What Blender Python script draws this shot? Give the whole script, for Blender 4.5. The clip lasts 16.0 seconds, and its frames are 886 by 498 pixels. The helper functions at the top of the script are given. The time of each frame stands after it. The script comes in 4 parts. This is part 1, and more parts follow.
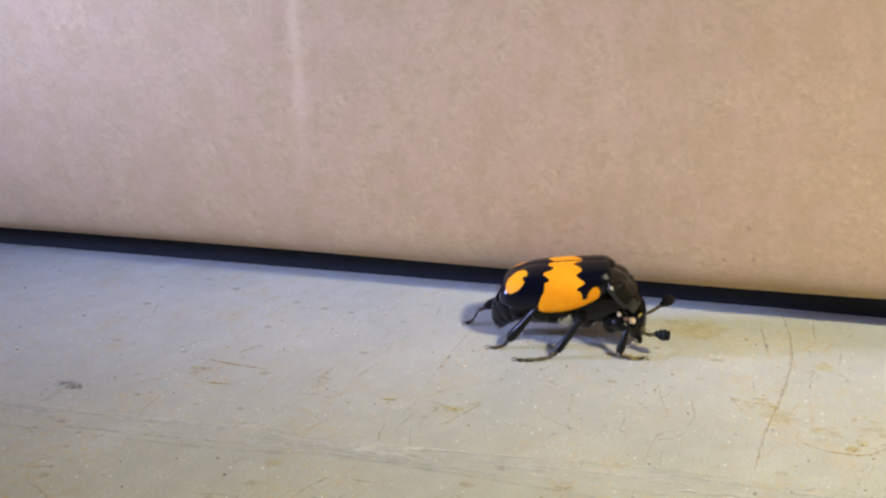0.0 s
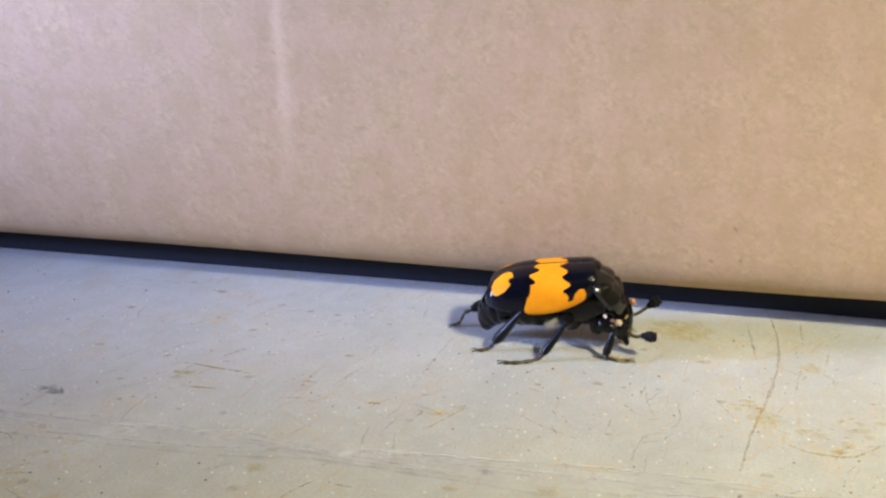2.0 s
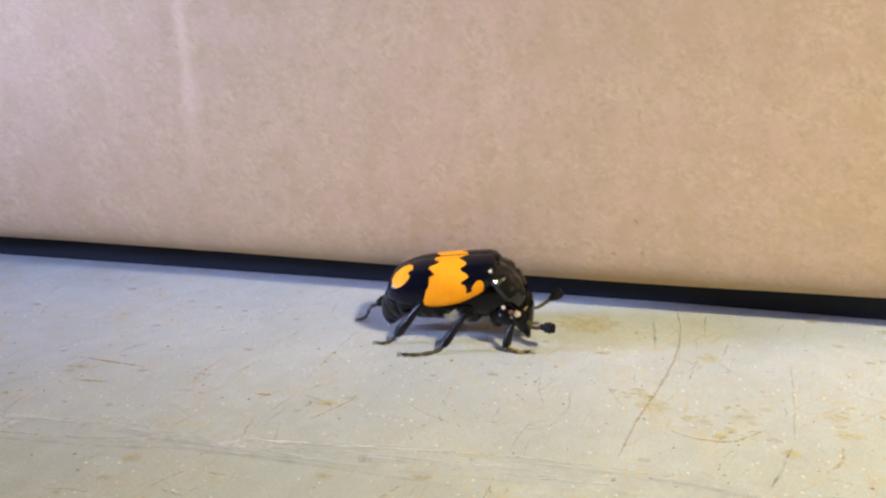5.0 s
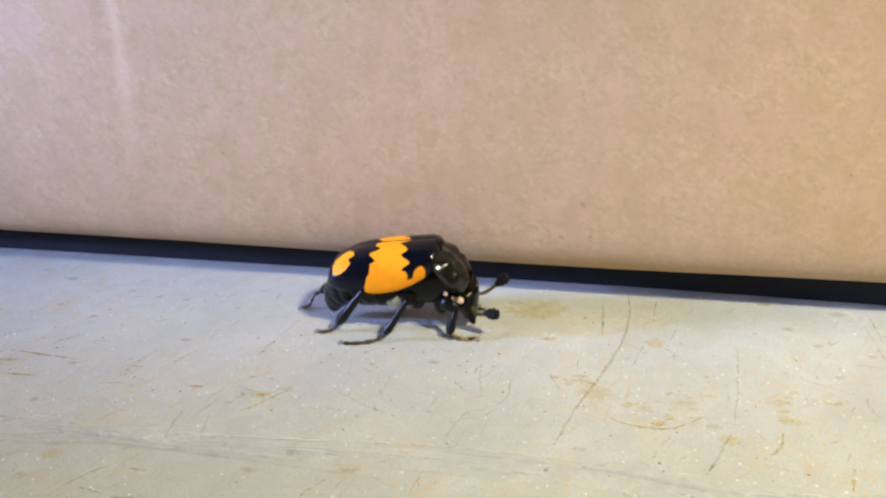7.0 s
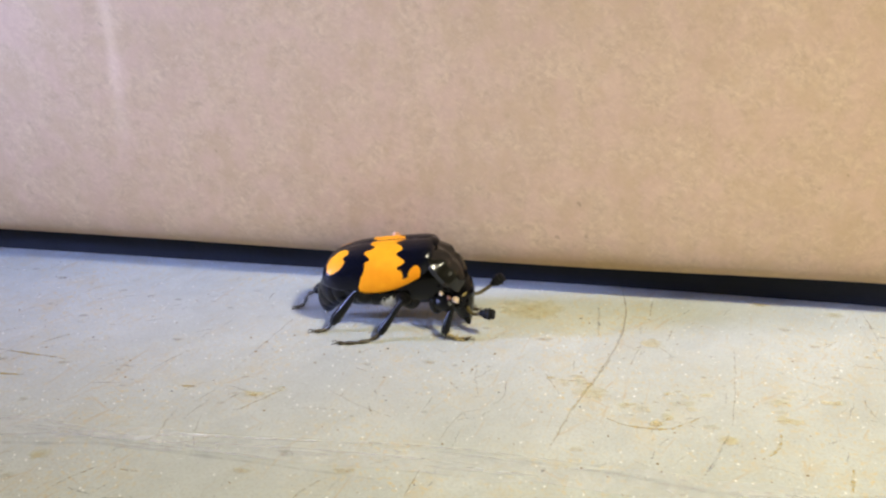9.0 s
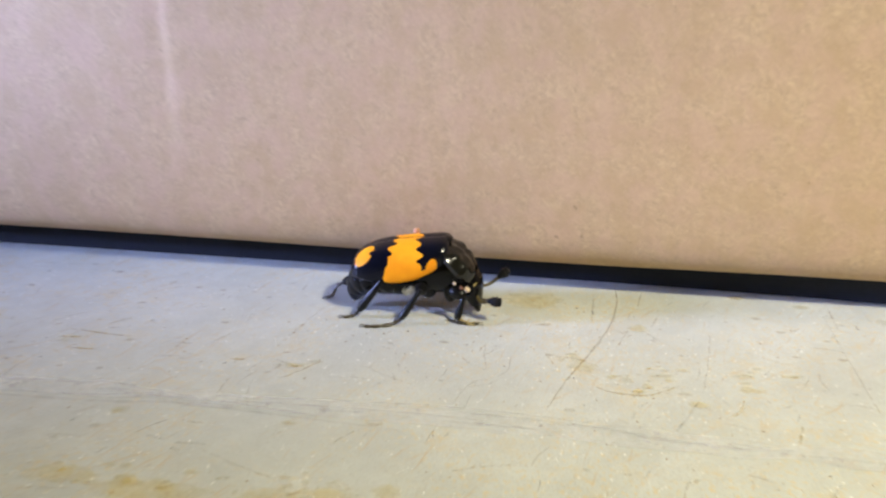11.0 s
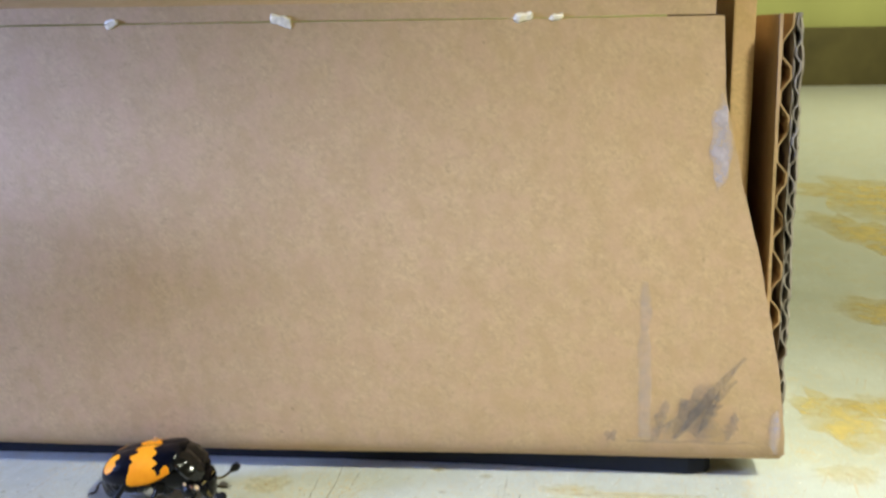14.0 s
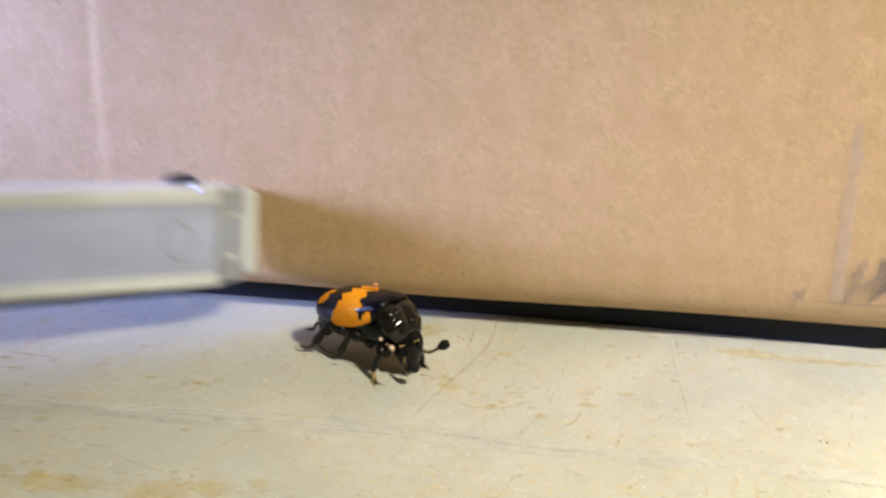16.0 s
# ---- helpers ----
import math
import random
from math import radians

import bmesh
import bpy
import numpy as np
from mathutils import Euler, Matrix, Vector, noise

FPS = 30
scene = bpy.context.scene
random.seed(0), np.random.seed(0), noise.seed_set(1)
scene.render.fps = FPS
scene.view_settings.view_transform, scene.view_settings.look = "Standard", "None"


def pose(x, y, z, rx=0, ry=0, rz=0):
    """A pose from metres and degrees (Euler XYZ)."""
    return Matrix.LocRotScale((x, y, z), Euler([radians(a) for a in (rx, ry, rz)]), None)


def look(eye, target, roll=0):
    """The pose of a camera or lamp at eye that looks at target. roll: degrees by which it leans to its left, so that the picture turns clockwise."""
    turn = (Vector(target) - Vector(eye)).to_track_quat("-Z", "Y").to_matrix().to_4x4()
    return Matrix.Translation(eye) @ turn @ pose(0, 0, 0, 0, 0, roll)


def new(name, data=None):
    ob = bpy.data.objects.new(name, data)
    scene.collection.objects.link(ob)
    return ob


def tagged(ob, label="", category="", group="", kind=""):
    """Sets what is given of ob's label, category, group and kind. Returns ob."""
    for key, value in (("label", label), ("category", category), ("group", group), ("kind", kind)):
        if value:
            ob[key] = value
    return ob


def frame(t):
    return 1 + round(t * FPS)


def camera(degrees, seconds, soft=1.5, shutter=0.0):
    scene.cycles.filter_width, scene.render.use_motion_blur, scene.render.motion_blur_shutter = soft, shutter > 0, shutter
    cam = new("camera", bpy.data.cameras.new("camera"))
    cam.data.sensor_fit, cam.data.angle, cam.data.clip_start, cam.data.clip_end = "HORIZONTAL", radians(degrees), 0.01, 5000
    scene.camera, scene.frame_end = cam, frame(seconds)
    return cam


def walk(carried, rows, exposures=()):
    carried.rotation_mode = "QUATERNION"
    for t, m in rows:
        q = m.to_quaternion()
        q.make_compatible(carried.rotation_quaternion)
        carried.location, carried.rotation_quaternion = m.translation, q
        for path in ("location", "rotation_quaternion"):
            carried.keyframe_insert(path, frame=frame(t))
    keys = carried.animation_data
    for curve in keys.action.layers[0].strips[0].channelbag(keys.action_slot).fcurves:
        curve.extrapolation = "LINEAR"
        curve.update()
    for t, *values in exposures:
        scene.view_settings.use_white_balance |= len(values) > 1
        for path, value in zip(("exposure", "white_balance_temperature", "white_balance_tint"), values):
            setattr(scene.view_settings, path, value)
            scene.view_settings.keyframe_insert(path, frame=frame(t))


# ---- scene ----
cam = camera(58.0, 16.0, soft=2.4, shutter=0.5)

# seconds, eye x y z in metres, tilt, lean, turn in degrees
PATH = [
    (0, 0.0019, -0.1020, 0.0483, -21.11, 0.55, 10.36),
    (0.5, 0.0029, -0.1011, 0.0493, -21.02, 0.18, 10.20),
    (1, 0.0032, -0.1016, 0.0491, -20.86, 0.31, 10.16),
    (1.5, 0.0032, -0.1013, 0.0487, -20.96, 0.40, 10.06),
    (2, 0.0030, -0.1012, 0.0482, -21.02, 0.49, 10.00),
    (2.5, 0.0039, -0.1012, 0.0487, -21.30, 0.37, 10.18),
    (3, 0.0099, -0.1001, 0.0439, -20.16, 0.90, 9.00),
    (3.5, 0.0117, -0.0997, 0.0447, -20.11, 0.47, 9.18),
    (4, 0.0119, -0.0997, 0.0446, -20.11, 0.41, 9.29),
    (4.5, 0.0122, -0.1008, 0.0458, -19.96, 0.59, 9.05),
    (6.8, 0.0185, -0.0977, 0.0455, -20.90, 0.42, 7.64),
    (7, 0.0186, -0.0975, 0.0452, -21.11, 0.41, 7.77),
    (7.5, 0.0184, -0.0979, 0.0448, -20.92, 0.56, 7.78),
    (8, 0.0183, -0.0975, 0.0444, -20.85, 0.58, 7.71),
    (8.5, 0.0181, -0.0967, 0.0446, -21.02, 0.74, 7.37),
    (8.7, 0.0180, -0.0968, 0.0444, -20.83, 0.84, 7.05),
    (10.8, 0.0193, -0.0974, 0.0451, -21.20, 0.15, 8.44),
    (11, 0.0191, -0.1115, 0.0468, -19.60, 0.93, 7.70),
    (11.5, 0.0227, -0.1194, 0.0563, -18.91, 0.44, 8.23),
    (11.6, 0.0206, -0.1225, 0.0604, -19.07, 0.06, 9.77),
    (12, 0.0174, -0.1307, 0.0637, -17.95, 0.08, 10.11),
    (12.5, 0.0082, -0.1405, 0.0608, -14.46, 2.10, 8.25),
    (13, 0.0301, -0.1325, 0.0559, -14.73, 1.76, 5.77),
    (13.1, 0.0356, -0.1338, 0.0590, -15.68, 1.70, 5.51),
    (13.2, 0.0406, -0.1370, 0.0647, -17.64, 0.90, 6.75),
    (13.5, 0.0504, -0.1377, 0.0732, -15.15, -1.36, 6.16),
    (13.7, 0.0503, -0.1303, 0.0808, -18.01, -0.52, 3.27),
    (14, 0.0586, -0.1258, 0.0778, -15.27, -0.87, 3.95),
    (14.3, 0.0365, -0.1328, 0.0745, -13.92, 0.38, 4.99),
    (14.5, 0.0396, -0.1271, 0.0651, -15.11, 0.94, 7.89),
    (15, 0.0267, -0.1244, 0.0566, -15.64, 2.38, 5.77),
    (15.2, 0.0256, -0.1249, 0.0565, -15.83, 2.53, 5.80),
    (15.3, 0.0259, -0.1262, 0.0557, -15.36, 2.02, 6.42),
    (15.5, 0.0257, -0.1282, 0.0560, -15.85, 2.26, 6.44),
    (15.8, 0.0284, -0.1278, 0.0538, -16.00, 2.35, 5.12),
    (16, 0.0325, -0.1259, 0.0518, -16.64, 2.25, 5.29),
]
walk(cam, [(t, pose(x, y, z, 90 + tilt, 0, turn) @ pose(0, 0, 0, 0, 0, lean)) for t, x, y, z, tilt, lean, turn in PATH],
     exposures=[(0, -0.44, 6650, 9), (1, -0.37, 6600, 9), (2, -0.33, 6520, 9), (4.5, -0.31, 6520, 9), (7, -0.27, 6350, 9), (8.5, -0.24, 6350, 9), (11, -0.28, 6300, 9), (12.5, -0.42, 6520, 9), (13.2, -0.30, 6500, 11), (13.6, -0.17, 6150, 7), (14, -0.34, 5850, 3), (14.3, -0.40, 5950, 0), (14.6, -0.36, 6200, 0), (15, -0.35, 6350, 15), (15.5, -0.28, 6400, 15), (16, -0.25, 6480, 13)])


# ---- light ----
world = bpy.data.worlds.new("room_air")
scene.world = world
world.use_nodes = True
world.node_tree.nodes["Background"].inputs[0].default_value = (0.62, 0.74, 1.0, 1)
world.node_tree.nodes["Background"].inputs[1].default_value = 0.02


def lamp(name, kind, m, power, colour, size):
    data = bpy.data.lights.new(name, kind)
    data.energy, data.color = power, colour
    if kind == "AREA":
        data.shape, data.size, data.size_y = "RECTANGLE", size[0], size[1]
    else:
        data.shadow_soft_size = size
    ob = new(name, data)
    ob.matrix_world = m
    return ob


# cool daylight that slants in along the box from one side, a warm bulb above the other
sky_side = lamp("window_light", "SPOT", look((-0.262, -0.060, 0.081), (-0.013, 0.028, 0.040)), 30.0, (0.39, 0.475, 0.95), 0.042)
sky_side.data.spot_size, sky_side.data.spot_blend = radians(27.5), 0.91
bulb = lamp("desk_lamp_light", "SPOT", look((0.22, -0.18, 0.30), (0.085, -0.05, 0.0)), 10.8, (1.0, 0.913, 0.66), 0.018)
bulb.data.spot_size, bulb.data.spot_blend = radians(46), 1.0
# unseen fill lamp, added to brighten the floor beyond the box's open end
lamp("floor_fill_light", "POINT", pose(0.55, 0.45, 0.50), 20.0, (1.0, 0.88, 0.55), 0.15)

CM = 0.01


# ---- material helpers ----
def material(name, rough=0.6, metal=0.0, spec=0.5):
    m = bpy.data.materials.new(name)
    m.use_nodes = True
    n = m.node_tree.nodes
    b = n["Principled BSDF"]
    b.inputs["Roughness"].default_value = rough
    b.inputs["Metallic"].default_value = metal
    b.inputs["Specular IOR Level"].default_value = spec
    return m, m.node_tree, b


def node(tree, kind, **inputs):
    n = tree.nodes.new("ShaderNode" + kind)
    for k, v in inputs.items():
        key = int(k[1:]) if k[0] == "i" and k[1:].isdigit() else k.replace("_", " ")
        if hasattr(v, "is_output"):
            tree.links.new(v, n.inputs[key])
        else:
            n.inputs[key].default_value = v
    return n


def coords(tree, scale=(1, 1, 1), turn=(0, 0, 0), vec=None):
    """Object space, turned and then stretched along the turned axes."""
    v = vec or tree.nodes.new("ShaderNodeTexCoord").outputs["Object"]
    for key, value in (("Rotation", turn), ("Scale", scale)):
        m = node(tree, "Mapping", Vector=v)
        m.inputs[key].default_value = value
        v = m.outputs[0]
    return v


def noise_of(tree, vec, scale, detail=3.0, rough=0.55):
    return node(tree, "TexNoise", Vector=vec, Scale=scale, Detail=detail, Roughness=rough).outputs[0]


def ramp(tree, fac, *stops):
    r = tree.nodes.new("ShaderNodeValToRGB")
    tree.links.new(fac, r.inputs[0])
    while len(r.color_ramp.elements) < len(stops):
        r.color_ramp.elements.new(0.5)
    for e, (p, c) in zip(r.color_ramp.elements, stops):
        e.position = p
        e.color = (c, c, c, 1) if isinstance(c, (int, float)) else (*c, 1)
    return r.outputs[0]


def mix(tree, fac, a, b, how="MIX"):
    m = tree.nodes.new("ShaderNodeMix")
    m.data_type, m.blend_type = "RGBA", how
    for sock, v in ((m.inputs[0], fac), (m.inputs[6], a), (m.inputs[7], b)):
        if hasattr(v, "is_output"):
            tree.links.new(v, sock)
        elif isinstance(v, (int, float)):
            sock.default_value = v
        else:
            sock.default_value = (*v, 1)
    return m.outputs[2]


def calc(tree, how, a, b=0.0, c=0.0):
    m = tree.nodes.new("ShaderNodeMath")
    m.operation = how
    for sock, v in zip(m.inputs, (a, b, c)):
        if hasattr(v, "is_output"):
            tree.links.new(v, sock)
        else:
            sock.default_value = v
    return m.outputs[0]


def bumped(tree, b, height, strength, distance):
    n = node(tree, "Bump", Height=height, Strength=strength, Distance=distance)
    tree.links.new(n.outputs[0], b.inputs["Normal"])


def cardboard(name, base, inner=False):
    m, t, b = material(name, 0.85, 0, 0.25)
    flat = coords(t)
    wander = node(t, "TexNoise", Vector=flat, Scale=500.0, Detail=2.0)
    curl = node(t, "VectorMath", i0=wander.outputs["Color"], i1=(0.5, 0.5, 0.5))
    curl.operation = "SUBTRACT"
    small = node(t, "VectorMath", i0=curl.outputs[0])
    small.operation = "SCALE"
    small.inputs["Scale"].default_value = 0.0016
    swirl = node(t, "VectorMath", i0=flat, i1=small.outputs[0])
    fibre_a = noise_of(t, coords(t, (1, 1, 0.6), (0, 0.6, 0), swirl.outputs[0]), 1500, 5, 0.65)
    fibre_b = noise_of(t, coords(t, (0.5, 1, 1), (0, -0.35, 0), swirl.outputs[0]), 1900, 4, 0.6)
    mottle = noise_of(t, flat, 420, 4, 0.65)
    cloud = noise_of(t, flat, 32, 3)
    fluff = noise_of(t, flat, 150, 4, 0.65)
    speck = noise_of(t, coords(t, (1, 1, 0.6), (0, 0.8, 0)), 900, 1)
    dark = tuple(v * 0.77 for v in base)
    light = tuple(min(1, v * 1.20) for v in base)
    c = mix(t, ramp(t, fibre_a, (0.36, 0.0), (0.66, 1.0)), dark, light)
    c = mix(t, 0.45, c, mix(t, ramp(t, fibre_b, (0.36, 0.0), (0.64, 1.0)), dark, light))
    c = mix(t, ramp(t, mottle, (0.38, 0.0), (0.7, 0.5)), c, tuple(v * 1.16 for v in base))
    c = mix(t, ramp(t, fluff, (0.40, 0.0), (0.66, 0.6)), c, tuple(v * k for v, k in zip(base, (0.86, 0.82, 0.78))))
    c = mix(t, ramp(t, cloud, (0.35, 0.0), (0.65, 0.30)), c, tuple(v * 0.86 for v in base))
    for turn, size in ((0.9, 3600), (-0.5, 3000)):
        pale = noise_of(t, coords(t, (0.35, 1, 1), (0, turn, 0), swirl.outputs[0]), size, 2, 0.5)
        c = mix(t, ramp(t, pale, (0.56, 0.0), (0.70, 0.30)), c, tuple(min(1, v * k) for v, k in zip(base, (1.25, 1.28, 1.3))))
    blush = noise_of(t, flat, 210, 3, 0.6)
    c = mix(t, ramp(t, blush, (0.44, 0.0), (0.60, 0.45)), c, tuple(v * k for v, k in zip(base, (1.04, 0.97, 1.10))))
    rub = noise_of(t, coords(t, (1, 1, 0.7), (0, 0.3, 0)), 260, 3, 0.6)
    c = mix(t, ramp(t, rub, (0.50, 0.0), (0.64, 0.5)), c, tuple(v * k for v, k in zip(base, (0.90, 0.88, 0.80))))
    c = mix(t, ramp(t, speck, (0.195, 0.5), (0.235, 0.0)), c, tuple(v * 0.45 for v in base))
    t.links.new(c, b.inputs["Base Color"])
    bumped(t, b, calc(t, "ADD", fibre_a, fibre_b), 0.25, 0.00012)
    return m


CARD = cardboard("kraft_cardboard", (0.455, 0.320, 0.178))
# lighter copy of the cardboard, with lamplight put into its colour
CARD_LIT = cardboard("kraft_cardboard_lit", (0.58, 0.40, 0.20))


def tuple_scale(t, c, k):
    """The same colour, k times as strong."""
    return mix(t, 1.0, c, (k, k, k), "MULTIPLY")


def floor_paint():
    m, t, b = material("worn_floor_paint", 0.42, 0, 0.4)
    v = coords(t)
    grain = noise_of(t, v, 3200, 3)
    patch = noise_of(t, v, 60, 5, 0.6)
    drag = noise_of(t, coords(t, (0.25, 1, 1), (0, 0, -0.9)), 160, 4)
    area = noise_of(t, v, 55, 3)
    busy = ramp(t, area, (0.36, 0.0), (0.62, 1.0))
    c = mix(t, ramp(t, patch, (0.3, 0.0), (0.7, 1.0)), (0.50, 0.528, 0.515), (0.60, 0.628, 0.61))
    c = mix(t, ramp(t, drag, (0.5, 0.0), (0.75, 0.5)), c, (0.67, 0.70, 0.70))
    mid = noise_of(t, v, 420, 4, 0.65)
    c = mix(t, ramp(t, mid, (0.30, 0.0), (0.72, 0.75)), tuple_scale(t, c, 0.86), c)
    c = mix(t, ramp(t, grain, (0.38, 0.30), (0.52, 0.0)), c, (0.33, 0.33, 0.30))
    blotch = noise_of(t, v, 260, 5, 0.7)
    c = mix(t, calc(t, "MULTIPLY", ramp(t, blotch, (0.52, 0.0), (0.74, 0.6)), busy), c, (0.54, 0.42, 0.20))
    fleck = noise_of(t, v, 1500, 3, 0.7)
    c = mix(t, calc(t, "MULTIPLY", ramp(t, fleck, (0.55, 0.0), (0.65, 0.75)), busy), c, (0.60, 0.46, 0.20))
    for turn, size, amount in ((-1.05, 1500, 0.55), (-1.35, 1200, 0.5), (0.6, 1800, 0.40), (-0.75, 1000, 0.4)):
        hair = noise_of(t, coords(t, (0.07, 1.2, 1), (0, 0, turn)), size, 3, 0.6)
        c = mix(t, calc(t, "MULTIPLY", ramp(t, hair, (0.62, 0.0), (0.70, amount)), ramp(t, noise_of(t, v, 70 + size * 0.02, 2), (0.40, 0.0), (0.60, 1.0))), c, (0.46, 0.31, 0.12))
    soil = noise_of(t, v, 1900, 2, 0.6)
    c = mix(t, ramp(t, soil, (0.27, 0.5), (0.33, 0.0)), c, (0.20, 0.19, 0.17))
    for size, keep in ((1300.0, 0.84), (2400.0, 0.88)):
        glint = node(t, "TexVoronoi", Vector=v, Scale=size)
        near = ramp(t, glint.outputs["Distance"], (0.10, 1.0), (0.20, 0.0))
        some = ramp(t, node(t, "SeparateColor", i0=glint.outputs["Color"]).outputs[0], (keep, 0.0), (keep + 0.04, 1.0))
        c = mix(t, calc(t, "MULTIPLY", near, some), c, (0.90, 0.90, 0.88))
    t.links.new(c, b.inputs["Base Color"])
    t.links.new(ramp(t, patch, (0.3, 0.36), (0.7, 0.52)), b.inputs["Roughness"])
    bumped(t, b, calc(t, "ADD", grain, calc(t, "MULTIPLY", drag, 0.6)), 0.3, 0.0001)
    return m


FLOOR = floor_paint()


def mark(name, colour, cover, scale, rough=0.6, top=0.75, soft=0.26, fade=""):
    """Thin stain or scrape that shows the paint through its gaps; fade names the two axes in which it thins out towards its rim."""
    m, t, b = material(name, rough, 0, 0.3)
    n = noise_of(t, coords(t), scale, 5, 0.7)
    tone = noise_of(t, coords(t), scale * 0.5, 2)
    t.links.new(mix(t, ramp(t, tone, (0.3, 0.0), (0.7, 1.0)), tuple(v * 0.75 for v in colour), colour), b.inputs["Base Color"])
    if fade:
        own = node(t, "SeparateXYZ", Vector=t.nodes.new("ShaderNodeTexCoord").outputs["Generated"])
        d = [calc(t, "MULTIPLY", calc(t, "SUBTRACT", own.outputs["XYZ".index(k)], 0.5), 2.0) for k in fade]
        far = calc(t, "SQRT", calc(t, "ADD", calc(t, "MULTIPLY", d[0], d[0]), calc(t, "MULTIPLY", d[1], d[1])))
        n = calc(t, "SUBTRACT", n, calc(t, "MULTIPLY", calc(t, "MULTIPLY", far, far), 0.30))
    t.links.new(ramp(t, n, (1 - cover - soft / 2, 0.0), (1 - cover + soft / 2, top)), b.inputs["Alpha"])
    return m


RUST = mark("rust_scratch", (0.52, 0.37, 0.13), 0.50, 1400, 0.6, 0.60, 0.30)
HAIRLINE = mark("fine_ochre_scratch", (0.54, 0.39, 0.14), 0.48, 1500, 0.6, 0.50, 0.30)
OCHRE = mark("ochre_smear", (0.80, 0.63, 0.22), 0.58, 600, 0.6, 0.42, 0.45, "XY")
FLECK = mark("ochre_fleck", (0.66, 0.50, 0.20), 0.58, 1500, 0.6, 0.45, 0.5, "XY")
OCHRE_LINE = mark("ochre_scrape", (0.68, 0.51, 0.16), 0.52, 1100, 0.6, 0.65, 0.25)
OCHRE_WIDE = mark("ochre_spill", (0.80, 0.60, 0.12), 0.60, 140, 0.6, 0.68, 0.50, "XY")
GREY = mark("grey_scuff", (0.27, 0.27, 0.28), 0.47, 1300, 0.6, 0.6, 0.25)
GREY_SPOT = mark("grey_spot", (0.25, 0.25, 0.27), 0.52, 1300, 0.6, 0.55, 0.3, "XY")
DULL = mark("blue_grey_edge", (0.34, 0.36, 0.45), 0.46, 500, 0.5, 0.32, 0.5)
WHITE = mark("pale_scuff", (0.84, 0.85, 0.88), 0.50, 420, 0.5, 0.55, 0.50)
PALE_LINE = mark("fine_pale_scratch", (0.82, 0.82, 0.80), 0.50, 1500, 0.5, 0.7, 0.25)
PALE_BAND = mark("pale_worn_band", (0.86, 0.87, 0.92), 0.52, 260, 0.5, 0.36, 0.45)
SOOT = mark("grey_soot_rub", (0.15, 0.14, 0.15), 0.50, 900, 0.9, 0.55, 0.5)
SOOT_PATCH = mark("grey_soot_patch", (0.15, 0.14, 0.15), 0.62, 700, 0.9, 0.6, 0.5, "XZ")
LILAC = mark("abraded_paper", (0.46, 0.42, 0.47), 0.50, 500, 0.9, 0.36, 0.5)
# lilac tint for bent paper that catches the blue light
LILAC_PATCH = mark("blue_lit_paper", (0.56, 0.53, 0.66), 0.60, 300, 0.8, 0.75, 0.5, "XZ")


def plain(name, colour, rough, spec=0.5, vary=0.25, scale=900, metal=0.0):
    m, t, b = material(name, rough, metal, spec)
    n = noise_of(t, coords(t), scale, 3)
    t.links.new(mix(t, ramp(t, n, (0.3, 0.0), (0.7, 1.0)), tuple(v * (1 - vary) for v in colour), tuple(min(1, v * (1 + vary)) for v in colour)), b.inputs["Base Color"])
    bumped(t, b, n, 0.2, 0.00005)
    return m


BLACK = plain("black_chitin", (0.002, 0.002, 0.003), 0.15, 0.20, 0.3, 1500)
LEGS = plain("black_leg_chitin", (0.004, 0.0038, 0.0035), 0.32, 0.22, 0.6, 2500)
TARSUS = plain("brown_foot_chitin", (0.045, 0.033, 0.016), 0.30, 0.5, 0.6, 3500)
FUNICLE = plain("olive_antenna_chitin", (0.085, 0.065, 0.022), 0.35, 0.5, 0.5, 2500)
PRONOTUM = plain("dusty_black_chitin", (0.0045, 0.0045, 0.004), 0.17, 0.5, 0.6, 900)
CLUB = plain("antenna_club_velvet", (0.004, 0.004, 0.005), 0.6, 0.2, 0.3, 3000)
GOLD = plain("golden_hair", (0.42, 0.31, 0.10), 0.55, 0.4, 0.4, 4000)
PALE = plain("pale_membrane", (0.42, 0.41, 0.33), 0.6, 0.4, 0.2, 1500)
MITE = plain("tan_mite_shell", (0.50, 0.25, 0.12), 0.30, 0.6, 0.2, 2000)
BROWN = plain("brown_mite_shell", (0.16, 0.07, 0.035), 0.35, 0.5, 0.3, 2000)
MITE_PALE = plain("pale_mite_shell", (0.62, 0.48, 0.34), 0.30, 0.6, 0.2, 2000)


